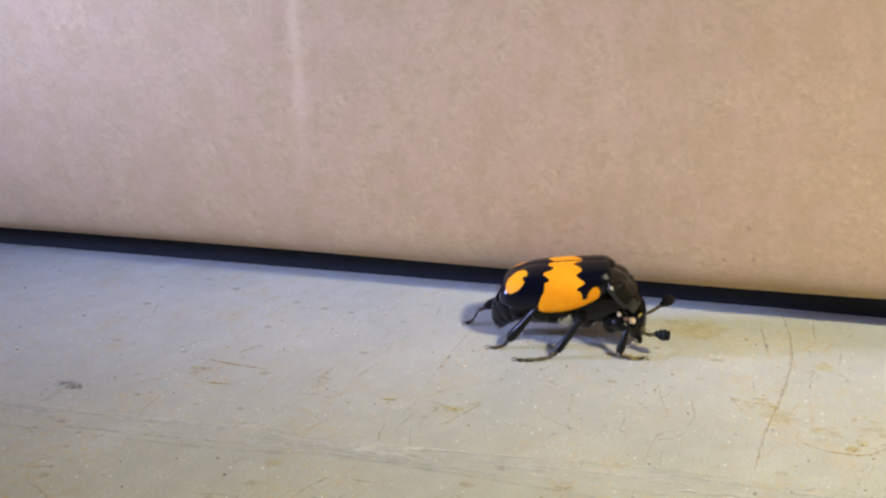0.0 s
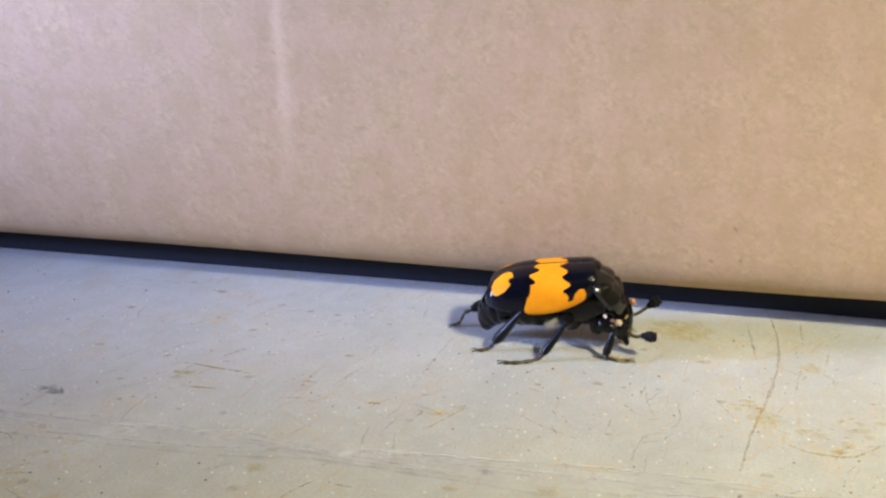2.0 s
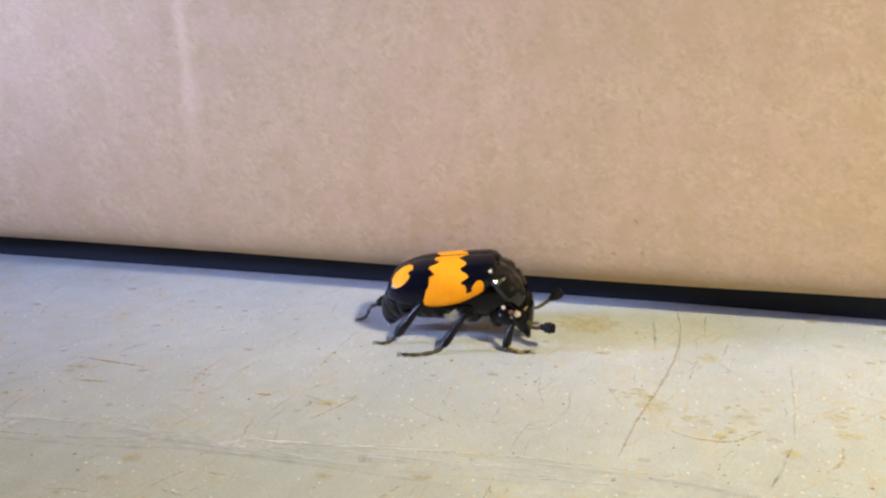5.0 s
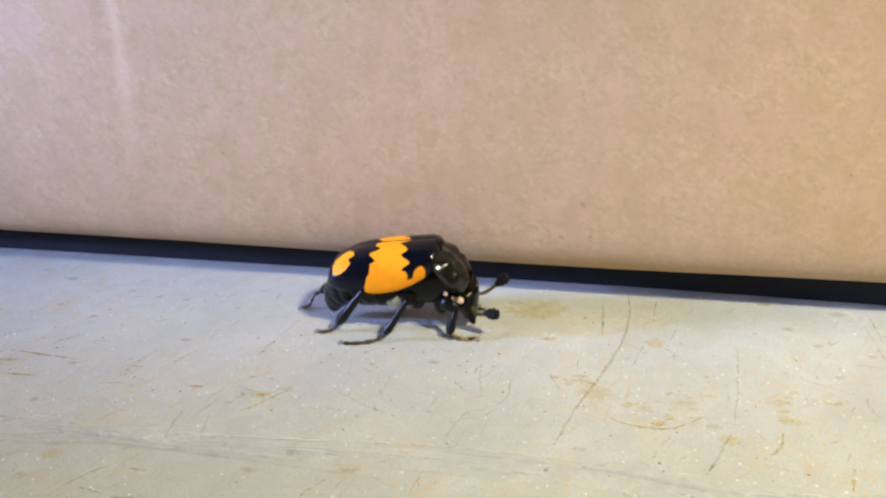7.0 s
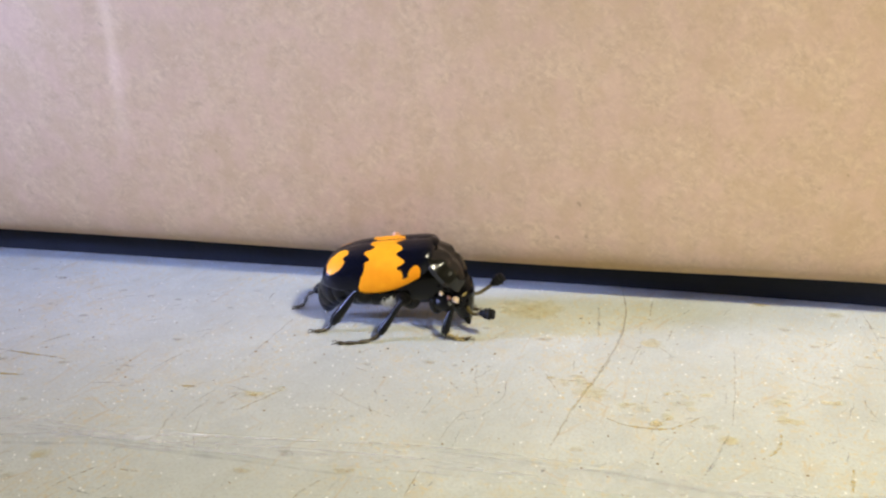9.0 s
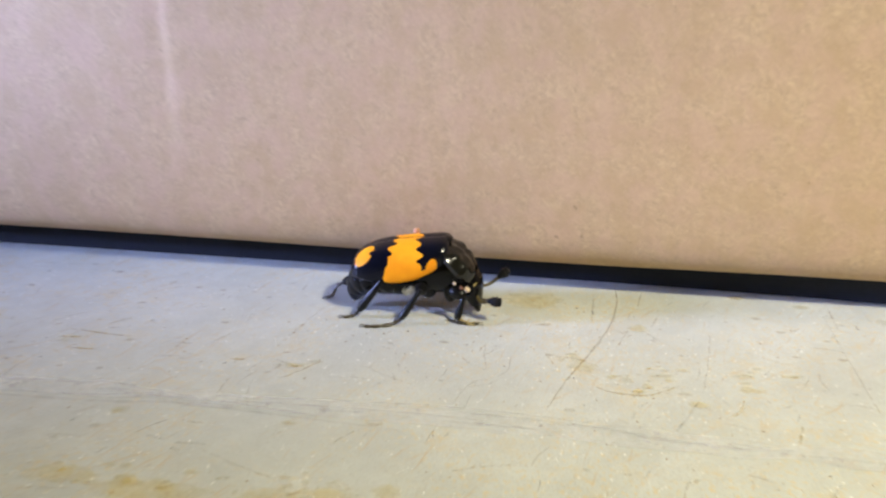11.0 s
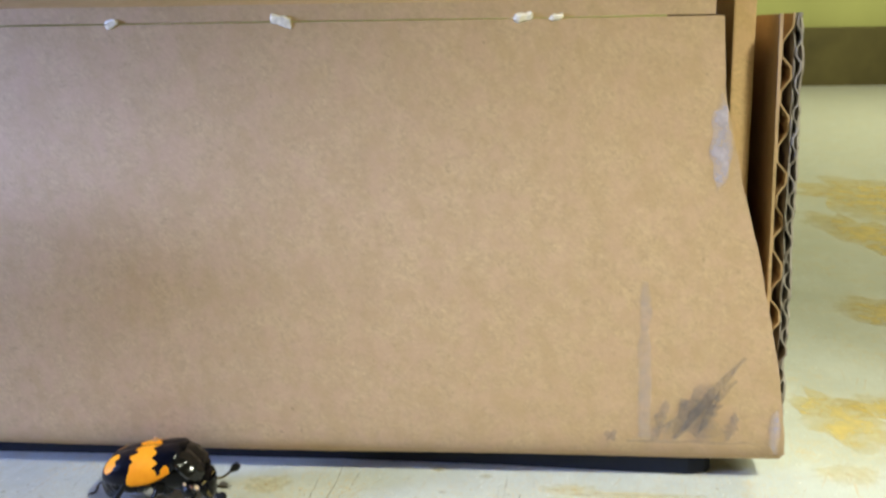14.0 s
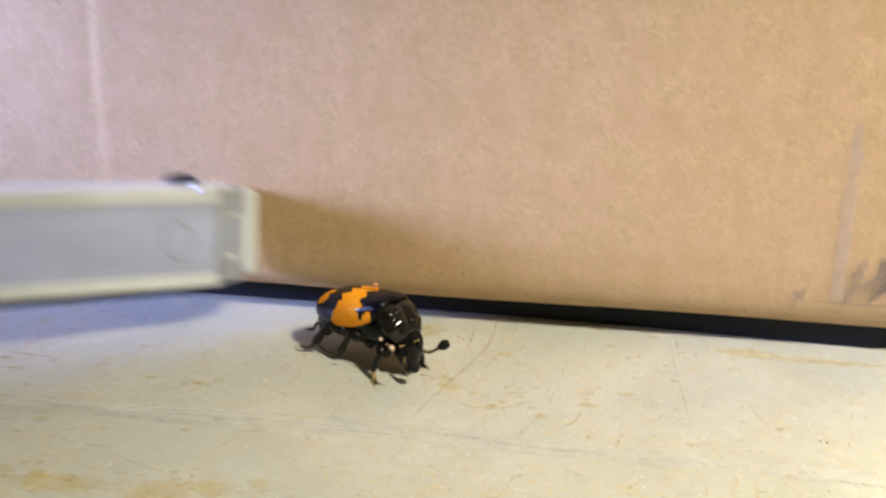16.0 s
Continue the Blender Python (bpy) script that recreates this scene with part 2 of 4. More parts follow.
def elytra_shell():
    """Black wing case with an orange band, a rear spot and a shoulder streak, all with toothed edges (object space, centimetres)."""
    m, t, b = material("banded_wing_case", 0.20, 0, 0.32)
    sep = node(t, "SeparateXYZ", Vector=coords(t, (100, 100, 100)))
    x, y, z = sep.outputs
    ay = calc(t, "ABSOLUTE", y)
    down = calc(t, "SUBTRACT", 1.15, z)
    girth = calc(t, "ADD", ay, down)
    wob = calc(t, "MULTIPLY", calc(t, "SUBTRACT", noise_of(t, coords(t), 900, 3), 0.5), 0.09)
    tooth_r = calc(t, "SUBTRACT", calc(t, "MULTIPLY", calc(t, "SINE", calc(t, "MULTIPLY", girth, 26.0)), calc(t, "MULTIPLY", calc(t, "LESS_THAN", girth, 0.62), 0.042)), calc(t, "MULTIPLY", girth, 0.14))
    tooth_f = calc(t, "ADD", calc(t, "MULTIPLY", calc(t, "SINE", calc(t, "MULTIPLY", girth, 25.0)), calc(t, "MULTIPLY", calc(t, "LESS_THAN", girth, 0.70), 0.048)), calc(t, "MULTIPLY", girth, 0.12))
    rear_edge = calc(t, "ADD", calc(t, "ADD", tooth_r, wob), -0.165)
    front_edge = calc(t, "ADD", calc(t, "ADD", tooth_f, wob), 0.118)
    band = calc(t, "MULTIPLY", calc(t, "GREATER_THAN", x, rear_edge), calc(t, "LESS_THAN", x, front_edge))
    # rear spot: an ellipse with a bite on its front side
    ex = calc(t, "DIVIDE", calc(t, "ADD", calc(t, "ADD", calc(t, "ADD", x, wob), calc(t, "MULTIPLY", girth, 0.22)), 0.485), 0.118)
    eg = calc(t, "DIVIDE", calc(t, "SUBTRACT", girth, 0.545), 0.235)
    spot = calc(t, "LESS_THAN", calc(t, "ADD", calc(t, "MULTIPLY", ex, ex), calc(t, "MULTIPLY", eg, eg)), 1.0)
    bx = calc(t, "DIVIDE", calc(t, "ADD", x, 0.470), 0.060)
    bg = calc(t, "DIVIDE", calc(t, "SUBTRACT", girth, 0.52), 0.065)
    bite = calc(t, "GREATER_THAN", calc(t, "ADD", calc(t, "MULTIPLY", bx, bx), calc(t, "MULTIPLY", bg, bg)), 1.0)
    spot = calc(t, "MULTIPLY", spot, bite)
    # shoulder streak, joined to the band by a thin rim along the lower edge
    up = calc(t, "SUBTRACT", calc(t, "SUBTRACT", 0.975, calc(t, "MULTIPLY", x, 0.56)), girth)
    sx = calc(t, "DIVIDE", calc(t, "SUBTRACT", calc(t, "ADD", x, calc(t, "MULTIPLY", wob, 0.6)), 0.355), 0.070)
    sg = calc(t, "DIVIDE", calc(t, "SUBTRACT", up, 0.05), 0.11)
    streak = calc(t, "LESS_THAN", calc(t, "ADD", calc(t, "MULTIPLY", sx, sx), calc(t, "MULTIPLY", sg, sg)), 1.0)
    rim = calc(t, "MULTIPLY", calc(t, "LESS_THAN", up, 0.035), calc(t, "MULTIPLY", calc(t, "GREATER_THAN", x, 0.0), calc(t, "LESS_THAN", x, 0.40)))
    streak = calc(t, "MAXIMUM", streak, rim)
    keep = calc(t, "GREATER_THAN", ay, 0.014)
    orange = calc(t, "MULTIPLY", calc(t, "MAXIMUM", calc(t, "MAXIMUM", band, spot), streak), keep)
    tone = mix(t, ramp(t, noise_of(t, coords(t), 350, 3), (0.3, 0.0), (0.7, 1.0)), (0.80, 0.27, 0.006), (0.92, 0.37, 0.010))
    t.links.new(mix(t, orange, (0.002, 0.0025, 0.007), tone), b.inputs["Base Color"])
    pits = node(t, "TexVoronoi", Vector=coords(t), Scale=2600.0).outputs["Distance"]
    dents = calc(t, "MULTIPLY", noise_of(t, coords(t), 260, 3), 2.5)
    bumped(t, b, calc(t, "ADD", pits, dents), 0.32, 0.00014)
    t.links.new(ramp(t, orange, (0.0, 0.22), (1.0, 0.12)), b.inputs["Specular IOR Level"])
    t.links.new(ramp(t, orange, (0.0, 0.20), (1.0, 0.55)), b.inputs["Roughness"])
    b.inputs["Coat Weight"].default_value, b.inputs["Coat Roughness"].default_value = 0.06, 0.06
    return m


ELYTRA = elytra_shell()


def plastic(name, colour, trans, rough, through_light):
    """Cloudy plastic; part of the light that falls on its back shines through."""
    m, t, b = material(name, rough, 0, 0.5)
    n = noise_of(t, coords(t, (0.4, 1, 1)), 110, 4, 0.6)
    c = mix(t, ramp(t, n, (0.35, 0.0), (0.7, 1.0)), tuple(v * 0.80 for v in colour), colour)
    t.links.new(c, b.inputs["Base Color"])
    b.inputs["Transmission Weight"].default_value = trans
    b.inputs["IOR"].default_value = 1.45
    bumped(t, b, noise_of(t, coords(t, (0.1, 1, 1)), 500, 2), 0.1, 0.0001)
    glow = node(t, "BsdfTranslucent", Color=c)
    both = node(t, "MixShader", Fac=through_light, i1=b.outputs[0], i2=glow.outputs[0])
    t.links.new(both.outputs[0], t.nodes["Material Output"].inputs[0])
    return m


CLEAR = plastic("clear_plastic", (0.90, 0.94, 1.0), 0.55, 0.14, 0.25)
MILKY = plastic("milky_plastic", (0.88, 0.94, 1.0), 0.0, 0.22, 0.08)
PANEL = plastic("frosted_plastic", (0.74, 0.81, 0.96), 0.22, 0.14, 0.22)
# navy of the clip, also the painted shade under the case
NAVY = plain("navy_clip_and_shade", (0.012, 0.018, 0.06), 0.5, 0.4, 0.3, 600)
WALL = plain("olive_wall_paint", (0.42, 0.44, 0.16), 0.7, 0.3, 0.08, 12)
SKIRT = plain("dark_skirting_paint", (0.10, 0.085, 0.03), 0.6, 0.3, 0.2, 25)
PLASTER = plain("plain_wall_paint", (0.55, 0.53, 0.48), 0.8, 0.3, 0.06, 8)


# ---- mesh helpers (lengths in centimetres) ----
def part(name, bm, mat, parent=None, label="", smooth=True):
    bmesh.ops.recalc_face_normals(bm, faces=bm.faces)
    me = bpy.data.meshes.new(name)
    bm.transform(Matrix.Scale(CM, 4))
    for f in bm.faces:
        f.smooth = smooth
    bm.to_mesh(me)
    bm.free()
    me.materials.append(mat)
    if smooth:
        me.set_sharp_from_angle(angle=radians(55))
    ob = new(name, me)
    if parent is not None:
        ob.parent = parent
    return tagged(ob, label) if label else ob


def box(x0, x1, y0, y1, z0, z1, bevel=0.0, seg=2, bm=None):
    bm = bm or bmesh.new()
    made = bmesh.ops.create_cube(bm, size=1)["verts"]
    for v in made:
        v.co = Vector(((x0 + x1) / 2 + v.co.x * (x1 - x0), (y0 + y1) / 2 + v.co.y * (y1 - y0), (z0 + z1) / 2 + v.co.z * (z1 - z0)))
    if bevel:
        edges = list({e for v in made for e in v.link_edges})
        bmesh.ops.bevel(bm, geom=edges, offset=bevel, segments=seg, affect="EDGES", profile=0.6)
    return bm


def loft(rings, closed=True, caps=True, bm=None):
    bm = bm or bmesh.new()
    rows = [[bm.verts.new(p) for p in r] for r in rings]
    n = len(rows[0])
    for a, b in zip(rows, rows[1:]):
        for i in range(n if closed else n - 1):
            j = (i + 1) % n
            bm.faces.new((a[i], a[j], b[j], b[i]))
    if caps and closed:
        bm.faces.new(rows[0][::-1])
        bm.faces.new(rows[-1])
    return bm


def tube(points, radii, sides=10, bm=None):
    """A round limb along a line of points."""
    pts = [Vector(p) for p in points]
    rings = []
    for i, p in enumerate(pts):
        d = (pts[min(i + 1, len(pts) - 1)] - pts[max(i - 1, 0)]).normalized()
        u = d.cross(Vector((0.1, 0.2, 1))).normalized()
        w = d.cross(u)
        rings.append([p + (u * math.cos(a) + w * math.sin(a)) * radii[i] for a in (2 * math.pi * k / sides for k in range(sides))])
    return loft(rings, bm=bm)


def bent(points, steps=6):
    """Round the corners of a line of points."""
    pts = [Vector(p) for p in points]
    out = []
    for i in range(len(pts) - 1):
        p0, p1, p2, p3 = pts[max(i - 1, 0)], pts[i], pts[i + 1], pts[min(i + 2, len(pts) - 1)]
        for k in range(steps):
            u = k / steps
            out.append(0.5 * ((2 * p1) + (p2 - p0) * u + (2 * p0 - 5 * p1 + 4 * p2 - p3) * u * u + (3 * p1 - p0 - 3 * p2 + p3) * u ** 3))
    return out + [pts[-1]]


def ball(x, y, z, rx, ry, rz, bm=None, u=16, v=10):
    bm = bm or bmesh.new()
    made = bmesh.ops.create_uvsphere(bm, u_segments=u, v_segments=v, radius=1)["verts"]
    for w in made:
        w.co = Vector((x + w.co.x * rx, y + w.co.y * ry, z + w.co.z * rz))
    return bm


def empty(name):
    ob = new(name)
    ob.empty_display_size = 0.005
    return ob


# ---- the floor and the room ----
def build_floor():
    """One painted sheet with a low weld ridge that runs along the box."""
    ys = [-200, -100, -40, -20, -10, -6, -5, -4.4, -4.0] + [-3.9 + 0.05 * i for i in range(11)] + [-3.2, -2.5, -1.5, -0.5, 0.5, 2, 5, 10, 20, 40, 70, 100]
    xs = [-150, -90, -50, -30] + [-20 + i for i in range(0, 41)] + [30, 50, 90, 150]
    bm = bmesh.new()
    rows = []
    for y in ys:
        row = []
        for x in xs:
            yy = y + 0.05 * math.sin(x * 0.35) if -4.1 < y < -3.1 else y
            r = 0.005 * math.exp(-((y + 3.65) / 0.16) ** 2)
            row.append(bm.verts.new((x, yy, r * (0.8 + 0.4 * noise.noise((x * 0.7, 0, 0))))))
        rows.append(row)
    for a, b in zip(rows, rows[1:]):
        for i in range(len(xs) - 1):
            bm.faces.new((a[i], a[i + 1], b[i + 1], b[i]))
    return tagged(part("floor", bm, FLOOR), "worn pale grey painted floor with ochre stains and scratches", "floor", kind="structure")


floor = build_floor()
lift = [0.0]


def slab(name, x0, x1, y0, y1, z0, z1, mat, label, category):
    return tagged(part(name, box(x0, x1, y0, y1, z0, z1), mat, smooth=False), label, category, kind="structure")


slab("wall_north", -150, 150, 100, 110, 0, 240, WALL, "olive green painted wall behind the box", "wall")
slab("baseboard", -150, 150, 98.5, 99.9, 0, 7.5, SKIRT, "dark brown skirting at the foot of the wall", "baseboard")
slab("wall_south", -150, 150, -210, -200, 0, 240, PLASTER, "plain light wall", "wall")
slab("wall_east", 150, 160, -210, 110, 0, 240, PLASTER, "plain light wall", "wall")
slab("wall_west", -160, -150, -210, 110, 0, 240, PLASTER, "plain light wall", "wall")
slab("ceiling", -160, 160, -210, 110, 240, 250, PLASTER, "plain light ceiling", "ceiling")


# ---- the cardboard box ----
def front_sheet():
    """Front panel: a fine sheet with a shallow crease, a bowed face, a rolled lower fold and a ragged right edge."""
    def right(z):
        zs = (0.59, 0.67, 2.25, 4.21, 5.41, 6.8, 7.94)
        xs = (10.78, 10.82, 10.55, 10.06, 9.69, 9.33, 9.23)
        return float(np.interp(z, zs, xs)) + 0.015 * noise.noise((0, 0, z * 4))
    def crease_x(z):
        return -3.67 + 0.46 * min(1, max(0, (z - 6.22) / 0.40)) + 0.04 * noise.noise((3, 0, z * 0.9))
    zs = [0.59 + 7.35 * i / 50 for i in range(51)]
    bm = bmesh.new()
    grid = []
    for z in zs:
        x1, cx = right(z), crease_x(z)
        xs = [-26 + 2 * i for i in range(11)]
        xs = [x for x in xs if x < -4.6] + [cx - 0.6, cx - 0.3, cx - 0.16, cx - 0.08, cx - 0.03, cx, cx + 0.05, cx + 0.12, cx + 0.3] + [cx + 0.6 + (x1 - cx - 0.6) * i / 40 for i in range(41)]
        row = []
        for x in xs:
            d = x - cx
            deep = (1 if z > 2.4 else max(0, (z - 1.6) / 0.8))
            groove = 0.0075 * deep * math.exp(-((d + 0.10) / 0.12) ** 2) - 0.006 * deep * math.exp(-((d - 0.12) / 0.11) ** 2)
            wave = 0.03 * noise.noise((x * 0.25, 0, z * 0.3))
            roll = 0.10 * max(0, (0.75 - z) / 0.16) ** 2 if z < 0.75 else 0
            rim = 0.03 * math.exp(-((z - 1.25) / 0.12) ** 2)
            sag = (0.06 * math.exp(-((x - 2.0) / 3.2) ** 2) + 0.05 * math.exp(-((x - 9.2) / 2.6) ** 2)) * max(0, 1 - (z - 0.59) / 2.5)
            under = 0.24 * max(0, 1.15 - z)
            row.append(bm.verts.new((x, groove + wave + roll + rim + under, z - sag - 0.09 * max(0, 1.15 - z))))
        grid.append(row)
    n = len(grid[0])
    for a, b in zip(grid, grid[1:]):
        for i in range(n - 1):
            bm.faces.new((a[i], a[i + 1], b[i + 1], b[i]))
    back = bmesh.ops.extrude_face_region(bm, geom=list(bm.faces))
    for v in back["geom"]:
        if isinstance(v, bmesh.types.BMVert):
            v.co.y += 0.30
    return bm


# near-black cardboards: shade in the gap under the box, put into the colour
SHADE_CARD = cardboard("gap_shade_cardboard", (0.020, 0.023, 0.030))
UNDERSIDE = cardboard("shade_dark_underside", (0.09, 0.085, 0.085))
carton = tagged(empty("cardboard_box"), "brown corrugated cardboard box with a scuffed corner and open end", "box")
part("front_panel", front_sheet(), CARD, carton)
part("back_panel", box(-26, 10.4, 24.0, 24.3, 0.59, 7.94), CARD, carton, smooth=False)
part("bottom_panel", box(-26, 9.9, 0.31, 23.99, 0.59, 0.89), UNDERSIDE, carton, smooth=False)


def gap_shade_flap():
    """An added flap on which the box stands, near-black for the shade in the gap; set back under the front and not
    quite straight.
    """
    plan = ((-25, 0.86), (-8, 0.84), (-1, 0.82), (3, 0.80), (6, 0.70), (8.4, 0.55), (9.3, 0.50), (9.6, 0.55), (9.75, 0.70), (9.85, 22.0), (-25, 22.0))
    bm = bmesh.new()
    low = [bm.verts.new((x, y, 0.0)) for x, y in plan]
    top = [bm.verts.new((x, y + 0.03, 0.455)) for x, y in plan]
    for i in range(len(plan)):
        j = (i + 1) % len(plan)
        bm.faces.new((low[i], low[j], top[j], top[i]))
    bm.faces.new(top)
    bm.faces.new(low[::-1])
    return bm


part("bottom_shade_flap", gap_shade_flap(), SHADE_CARD, carton, "near-black flap standing in for shade under the box", smooth=False)
part("left_panel", box(-26.3, -26.01, 0.0, 24.3, 0.59, 7.94), CARD, carton, smooth=False)


def top_sheet():
    """Lid flap, hinged on the front panel's upper fold and a little raised."""
    bm = bmesh.new()
    rows = []
    for i in range(13):
        y = 0.02 + 1.97 * i
        z = 7.955 + y * 0.16
        rows.append([bm.verts.new((x + 0.01 * noise.noise((x, y, 1)), y, z + 0.02 * noise.noise((x * 0.4, y, 2)))) for x in [-26 + i2 * 35.1 / 30 for i2 in range(31)]])
    for a, b in zip(rows, rows[1:]):
        for i in range(30):
            bm.faces.new((a[i], a[i + 1], b[i + 1], b[i]))
    back = bmesh.ops.extrude_face_region(bm, geom=list(bm.faces))
    for v in back["geom"]:
        if isinstance(v, bmesh.types.BMVert):
            v.co.z += 0.25
    return bm


part("lid_flap", top_sheet(), CARD, carton)


def leaning(bm, m):
    bm.transform(m)
    return bm


# inner flap, its lamplight painted in, and the end panel whose cut edge shows its flutes
part("inner_flap", leaning(box(-0.17, 0.17, 0.0, 9.0, 0.0, 7.75, 0.03), pose(9.93, 0.62, 0.92, 0, -1.8, -5)), CARD_LIT, carton, "bright inner flap of the box end, painted as lit", smooth=False)


def fluted_core(x0, x1, period, seed, h=7.35):
    """The wavy paper between two liners; its front edge is open, frayed and crushed here and there."""
    bm = bmesh.new()
    n, t = 230, 0.012
    mid, half = (x0 + x1) / 2, (x1 - x0) / 2 - 0.012
    line = []
    for i in range(n + 1):
        z = h * i / n
        wave = math.sin(2 * math.pi * z / period + 1.5 * noise.noise((seed, 0, z * 0.9)))
        line.append((mid + half * max(-1, min(1, 1.35 * wave)) * (0.86 + 0.22 * noise.noise((seed + 5, 0, z * 1.7))), z, 0.07 + 0.16 * noise.noise((seed, 2, z * 2.3))))
    ring_a = [bm.verts.new((x - t, y, z)) for x, z, y in line]
    ring_b = [bm.verts.new((x + t, y, z)) for x, z, y in line]
    far_a = [bm.verts.new((v.co.x, 6, v.co.z)) for v in ring_a]
    far_b = [bm.verts.new((v.co.x, 6, v.co.z)) for v in ring_b]
    for i in range(n):
        bm.faces.new((ring_a[i], ring_b[i], ring_b[i + 1], ring_a[i + 1]))
        bm.faces.new((ring_a[i], ring_a[i + 1], far_a[i + 1], far_a[i]))
        bm.faces.new((ring_b[i + 1], ring_b[i], far_b[i], far_b[i + 1]))
    return bm


def torn_liner(x0, x1, depth, seed, h=7.35):
    """A sheet of paper, torn back unevenly along its front edge."""
    rings = []
    for k in range(110):
        z = h * k / 109
        y = depth * (0.3 + abs(noise.noise((z * 0.9, 3, seed)))) + 0.10 * noise.noise((z * 5, 1, seed))
        buckle = 0.012 * noise.noise((z * 2.2, 7, seed))
        rings.append([(x0 + buckle, y, z), (x1 + buckle, y + 0.02, z), (x1, 10, z), (x0, 10, z)])
    return loft(rings)


AT_END = pose(10.62, 0.12, 0.62, 0, -2.6, -5)
end_flap = part("end_flap", leaning(box(-0.20, -0.156, 0, 10, 0, 7.35), AT_END), CARD, carton, "torn end flap showing its corrugated core", smooth=False)
GREY_PAPER = cardboard("grey_liner_paper", (0.30, 0.27, 0.24))
part("fluted_core", leaning(fluted_core(-0.155, 0.035, 0.78, 1), AT_END), CARD, end_flap, "wavy corrugated paper core")
part("middle_liner", leaning(torn_liner(0.036, 0.056, 0.16, 11), AT_END), GREY_PAPER, end_flap, "grey middle paper", smooth=False)
part("fine_fluted_core", leaning(fluted_core(0.058, 0.160, 0.46, 4), AT_END), GREY_PAPER, end_flap, "finer wavy grey paper core")
part("torn_liner", leaning(torn_liner(0.162, 0.195, 0.30, 3), AT_END), GREY_PAPER, end_flap, "unevenly torn outer paper", smooth=False)

rnd = random.Random(4)


def blot(cx, cz, rx, rz, plane, off, n=22, rough=0.35, slant=0.0):
    """An uneven patch that lies on the wall ("y") or on the floor ("z")."""
    bm = bmesh.new()
    ring = []
    for k in range(n):
        a = 2 * math.pi * k / n
        r = 1 + rough * (rnd.random() - 0.5) * 2
        p, q = cx + rx * r * math.cos(a) + slant * rz * r * math.sin(a), cz + rz * r * math.sin(a)
        ring.append(bm.verts.new((p, off, q) if plane == "y" else (p, q, off)))
    bm.faces.new(ring)
    return bm


def stroke(points, width, off=0.004, plane="z", jitter=0.02, taper=True):
    """A thin scrape along a line of points."""
    pts = bent([(*p, 0) for p in points], 8) if len(points) > 2 else [Vector((*points[0], 0)).lerp(Vector((*points[1], 0)), k / 10) for k in range(11)]
    bm = bmesh.new()
    rows = []
    for i, p in enumerate(pts):
        d = (pts[min(i + 1, len(pts) - 1)] - pts[max(i - 1, 0)]).normalized()
        s = Vector((-d.y, d.x, 0))
        w = width * (0.5 + 0.8 * rnd.random()) * ((0.35 + 0.65 * math.sin(math.pi * i / (len(pts) - 1))) if taper else 1)
        p = p + s * jitter * (rnd.random() - 0.5)
        a, b = p + s * w / 2, p - s * w / 2
        rows.append([bm.verts.new((q.x, q.y, off) if plane == "z" else (q.x, off, q.y)) for q in (a, b)])
    for a, b in zip(rows, rows[1:]):
        bm.faces.new((a[0], a[1], b[1], b[0]))
    return bm


# rubbed corner of the box, pale torn spots on the lid fold
part("soot_rub", blot(9.25, 1.45, 0.50, 0.45, "y", -0.030, 26, 0.5, 0.3), SOOT_PATCH, carton, "grey rub mark")
for a, b, w in (((8.9, 1.0), (9.95, 2.5), 0.16), ((9.3, 1.1), (9.6, 1.9), 0.14), ((9.5, 1.6), (9.85, 2.1), 0.12), ((9.75, 0.95), (9.9, 1.5), 0.22), ((8.1, 0.95), (10.3, 0.93), 0.07), ((8.55, 0.95), (8.75, 1.7), 0.2)):
    lift[0] += 0.0006
    part("rub_streak", stroke((a, b), w, -0.034 - lift[0], "y", 0.05), SOOT, carton)
part("rub_spot", blot(7.82, 1.04, 0.10, 0.10, "y", -0.032, 12, 0.5), SOOT_PATCH, carton)
part("scuff_light_mark", stroke(((8.28, 3.8), (8.40, 1.0)), 0.18, -0.033, "y", 0.03, False), LILAC, carton, "abraded pale strip")
# blue light on the bent right edge, painted as two lilac patches
part("scuff_light_mark", blot(9.32, 6.0, 0.17, 0.72, "y", -0.034, 26, 0.22, -0.08), LILAC_PATCH, carton, "lilac patch painted as blue light on the edge")
part("scuff_light_mark", blot(10.56, 1.15, 0.10, 0.42, "y", -0.034, 22, 0.22, -0.10), LILAC_PATCH, carton, "lilac patch painted as blue light at the corner")
TORN = plain("torn_pale_paper", (0.75, 0.68, 0.55), 0.9)
for x, w, tip in ((-2.6, 0.09, 20), (-0.15, 0.11, -24), (2.55, 0.16, 12), (6.25, 0.15, -8), (6.75, 0.10, 5)):
    bm = box(-w, w, -0.02, 0.05, -w * 0.55, w * 0.55, 0.03, 1)
    bmesh.ops.subdivide_edges(bm, edges=list(bm.edges), cuts=2, use_grid_fill=True)
    for v in bm.verts:
        v.co += 0.35 * w * Vector((noise.noise((v.co.x * 9 + x, v.co.z * 9, 0)), 0.3 * noise.noise((x, v.co.x * 9, v.co.z * 9)), noise.noise((v.co.z * 9, x, v.co.x * 9))))
    part("torn_spot", leaning(bm, pose(x, 0.0, 7.95, 8, tip, 0)), TORN, carton, "pale torn paper on the fold", smooth=False)


# ---- marks on the floor ----
def floor_mark(name, bm, mat, label=""):
    lift[0] += 0.00002
    bm.transform(pose(0, 0, lift[0]))
    return part(name, bm, mat, floor, label, smooth=False)


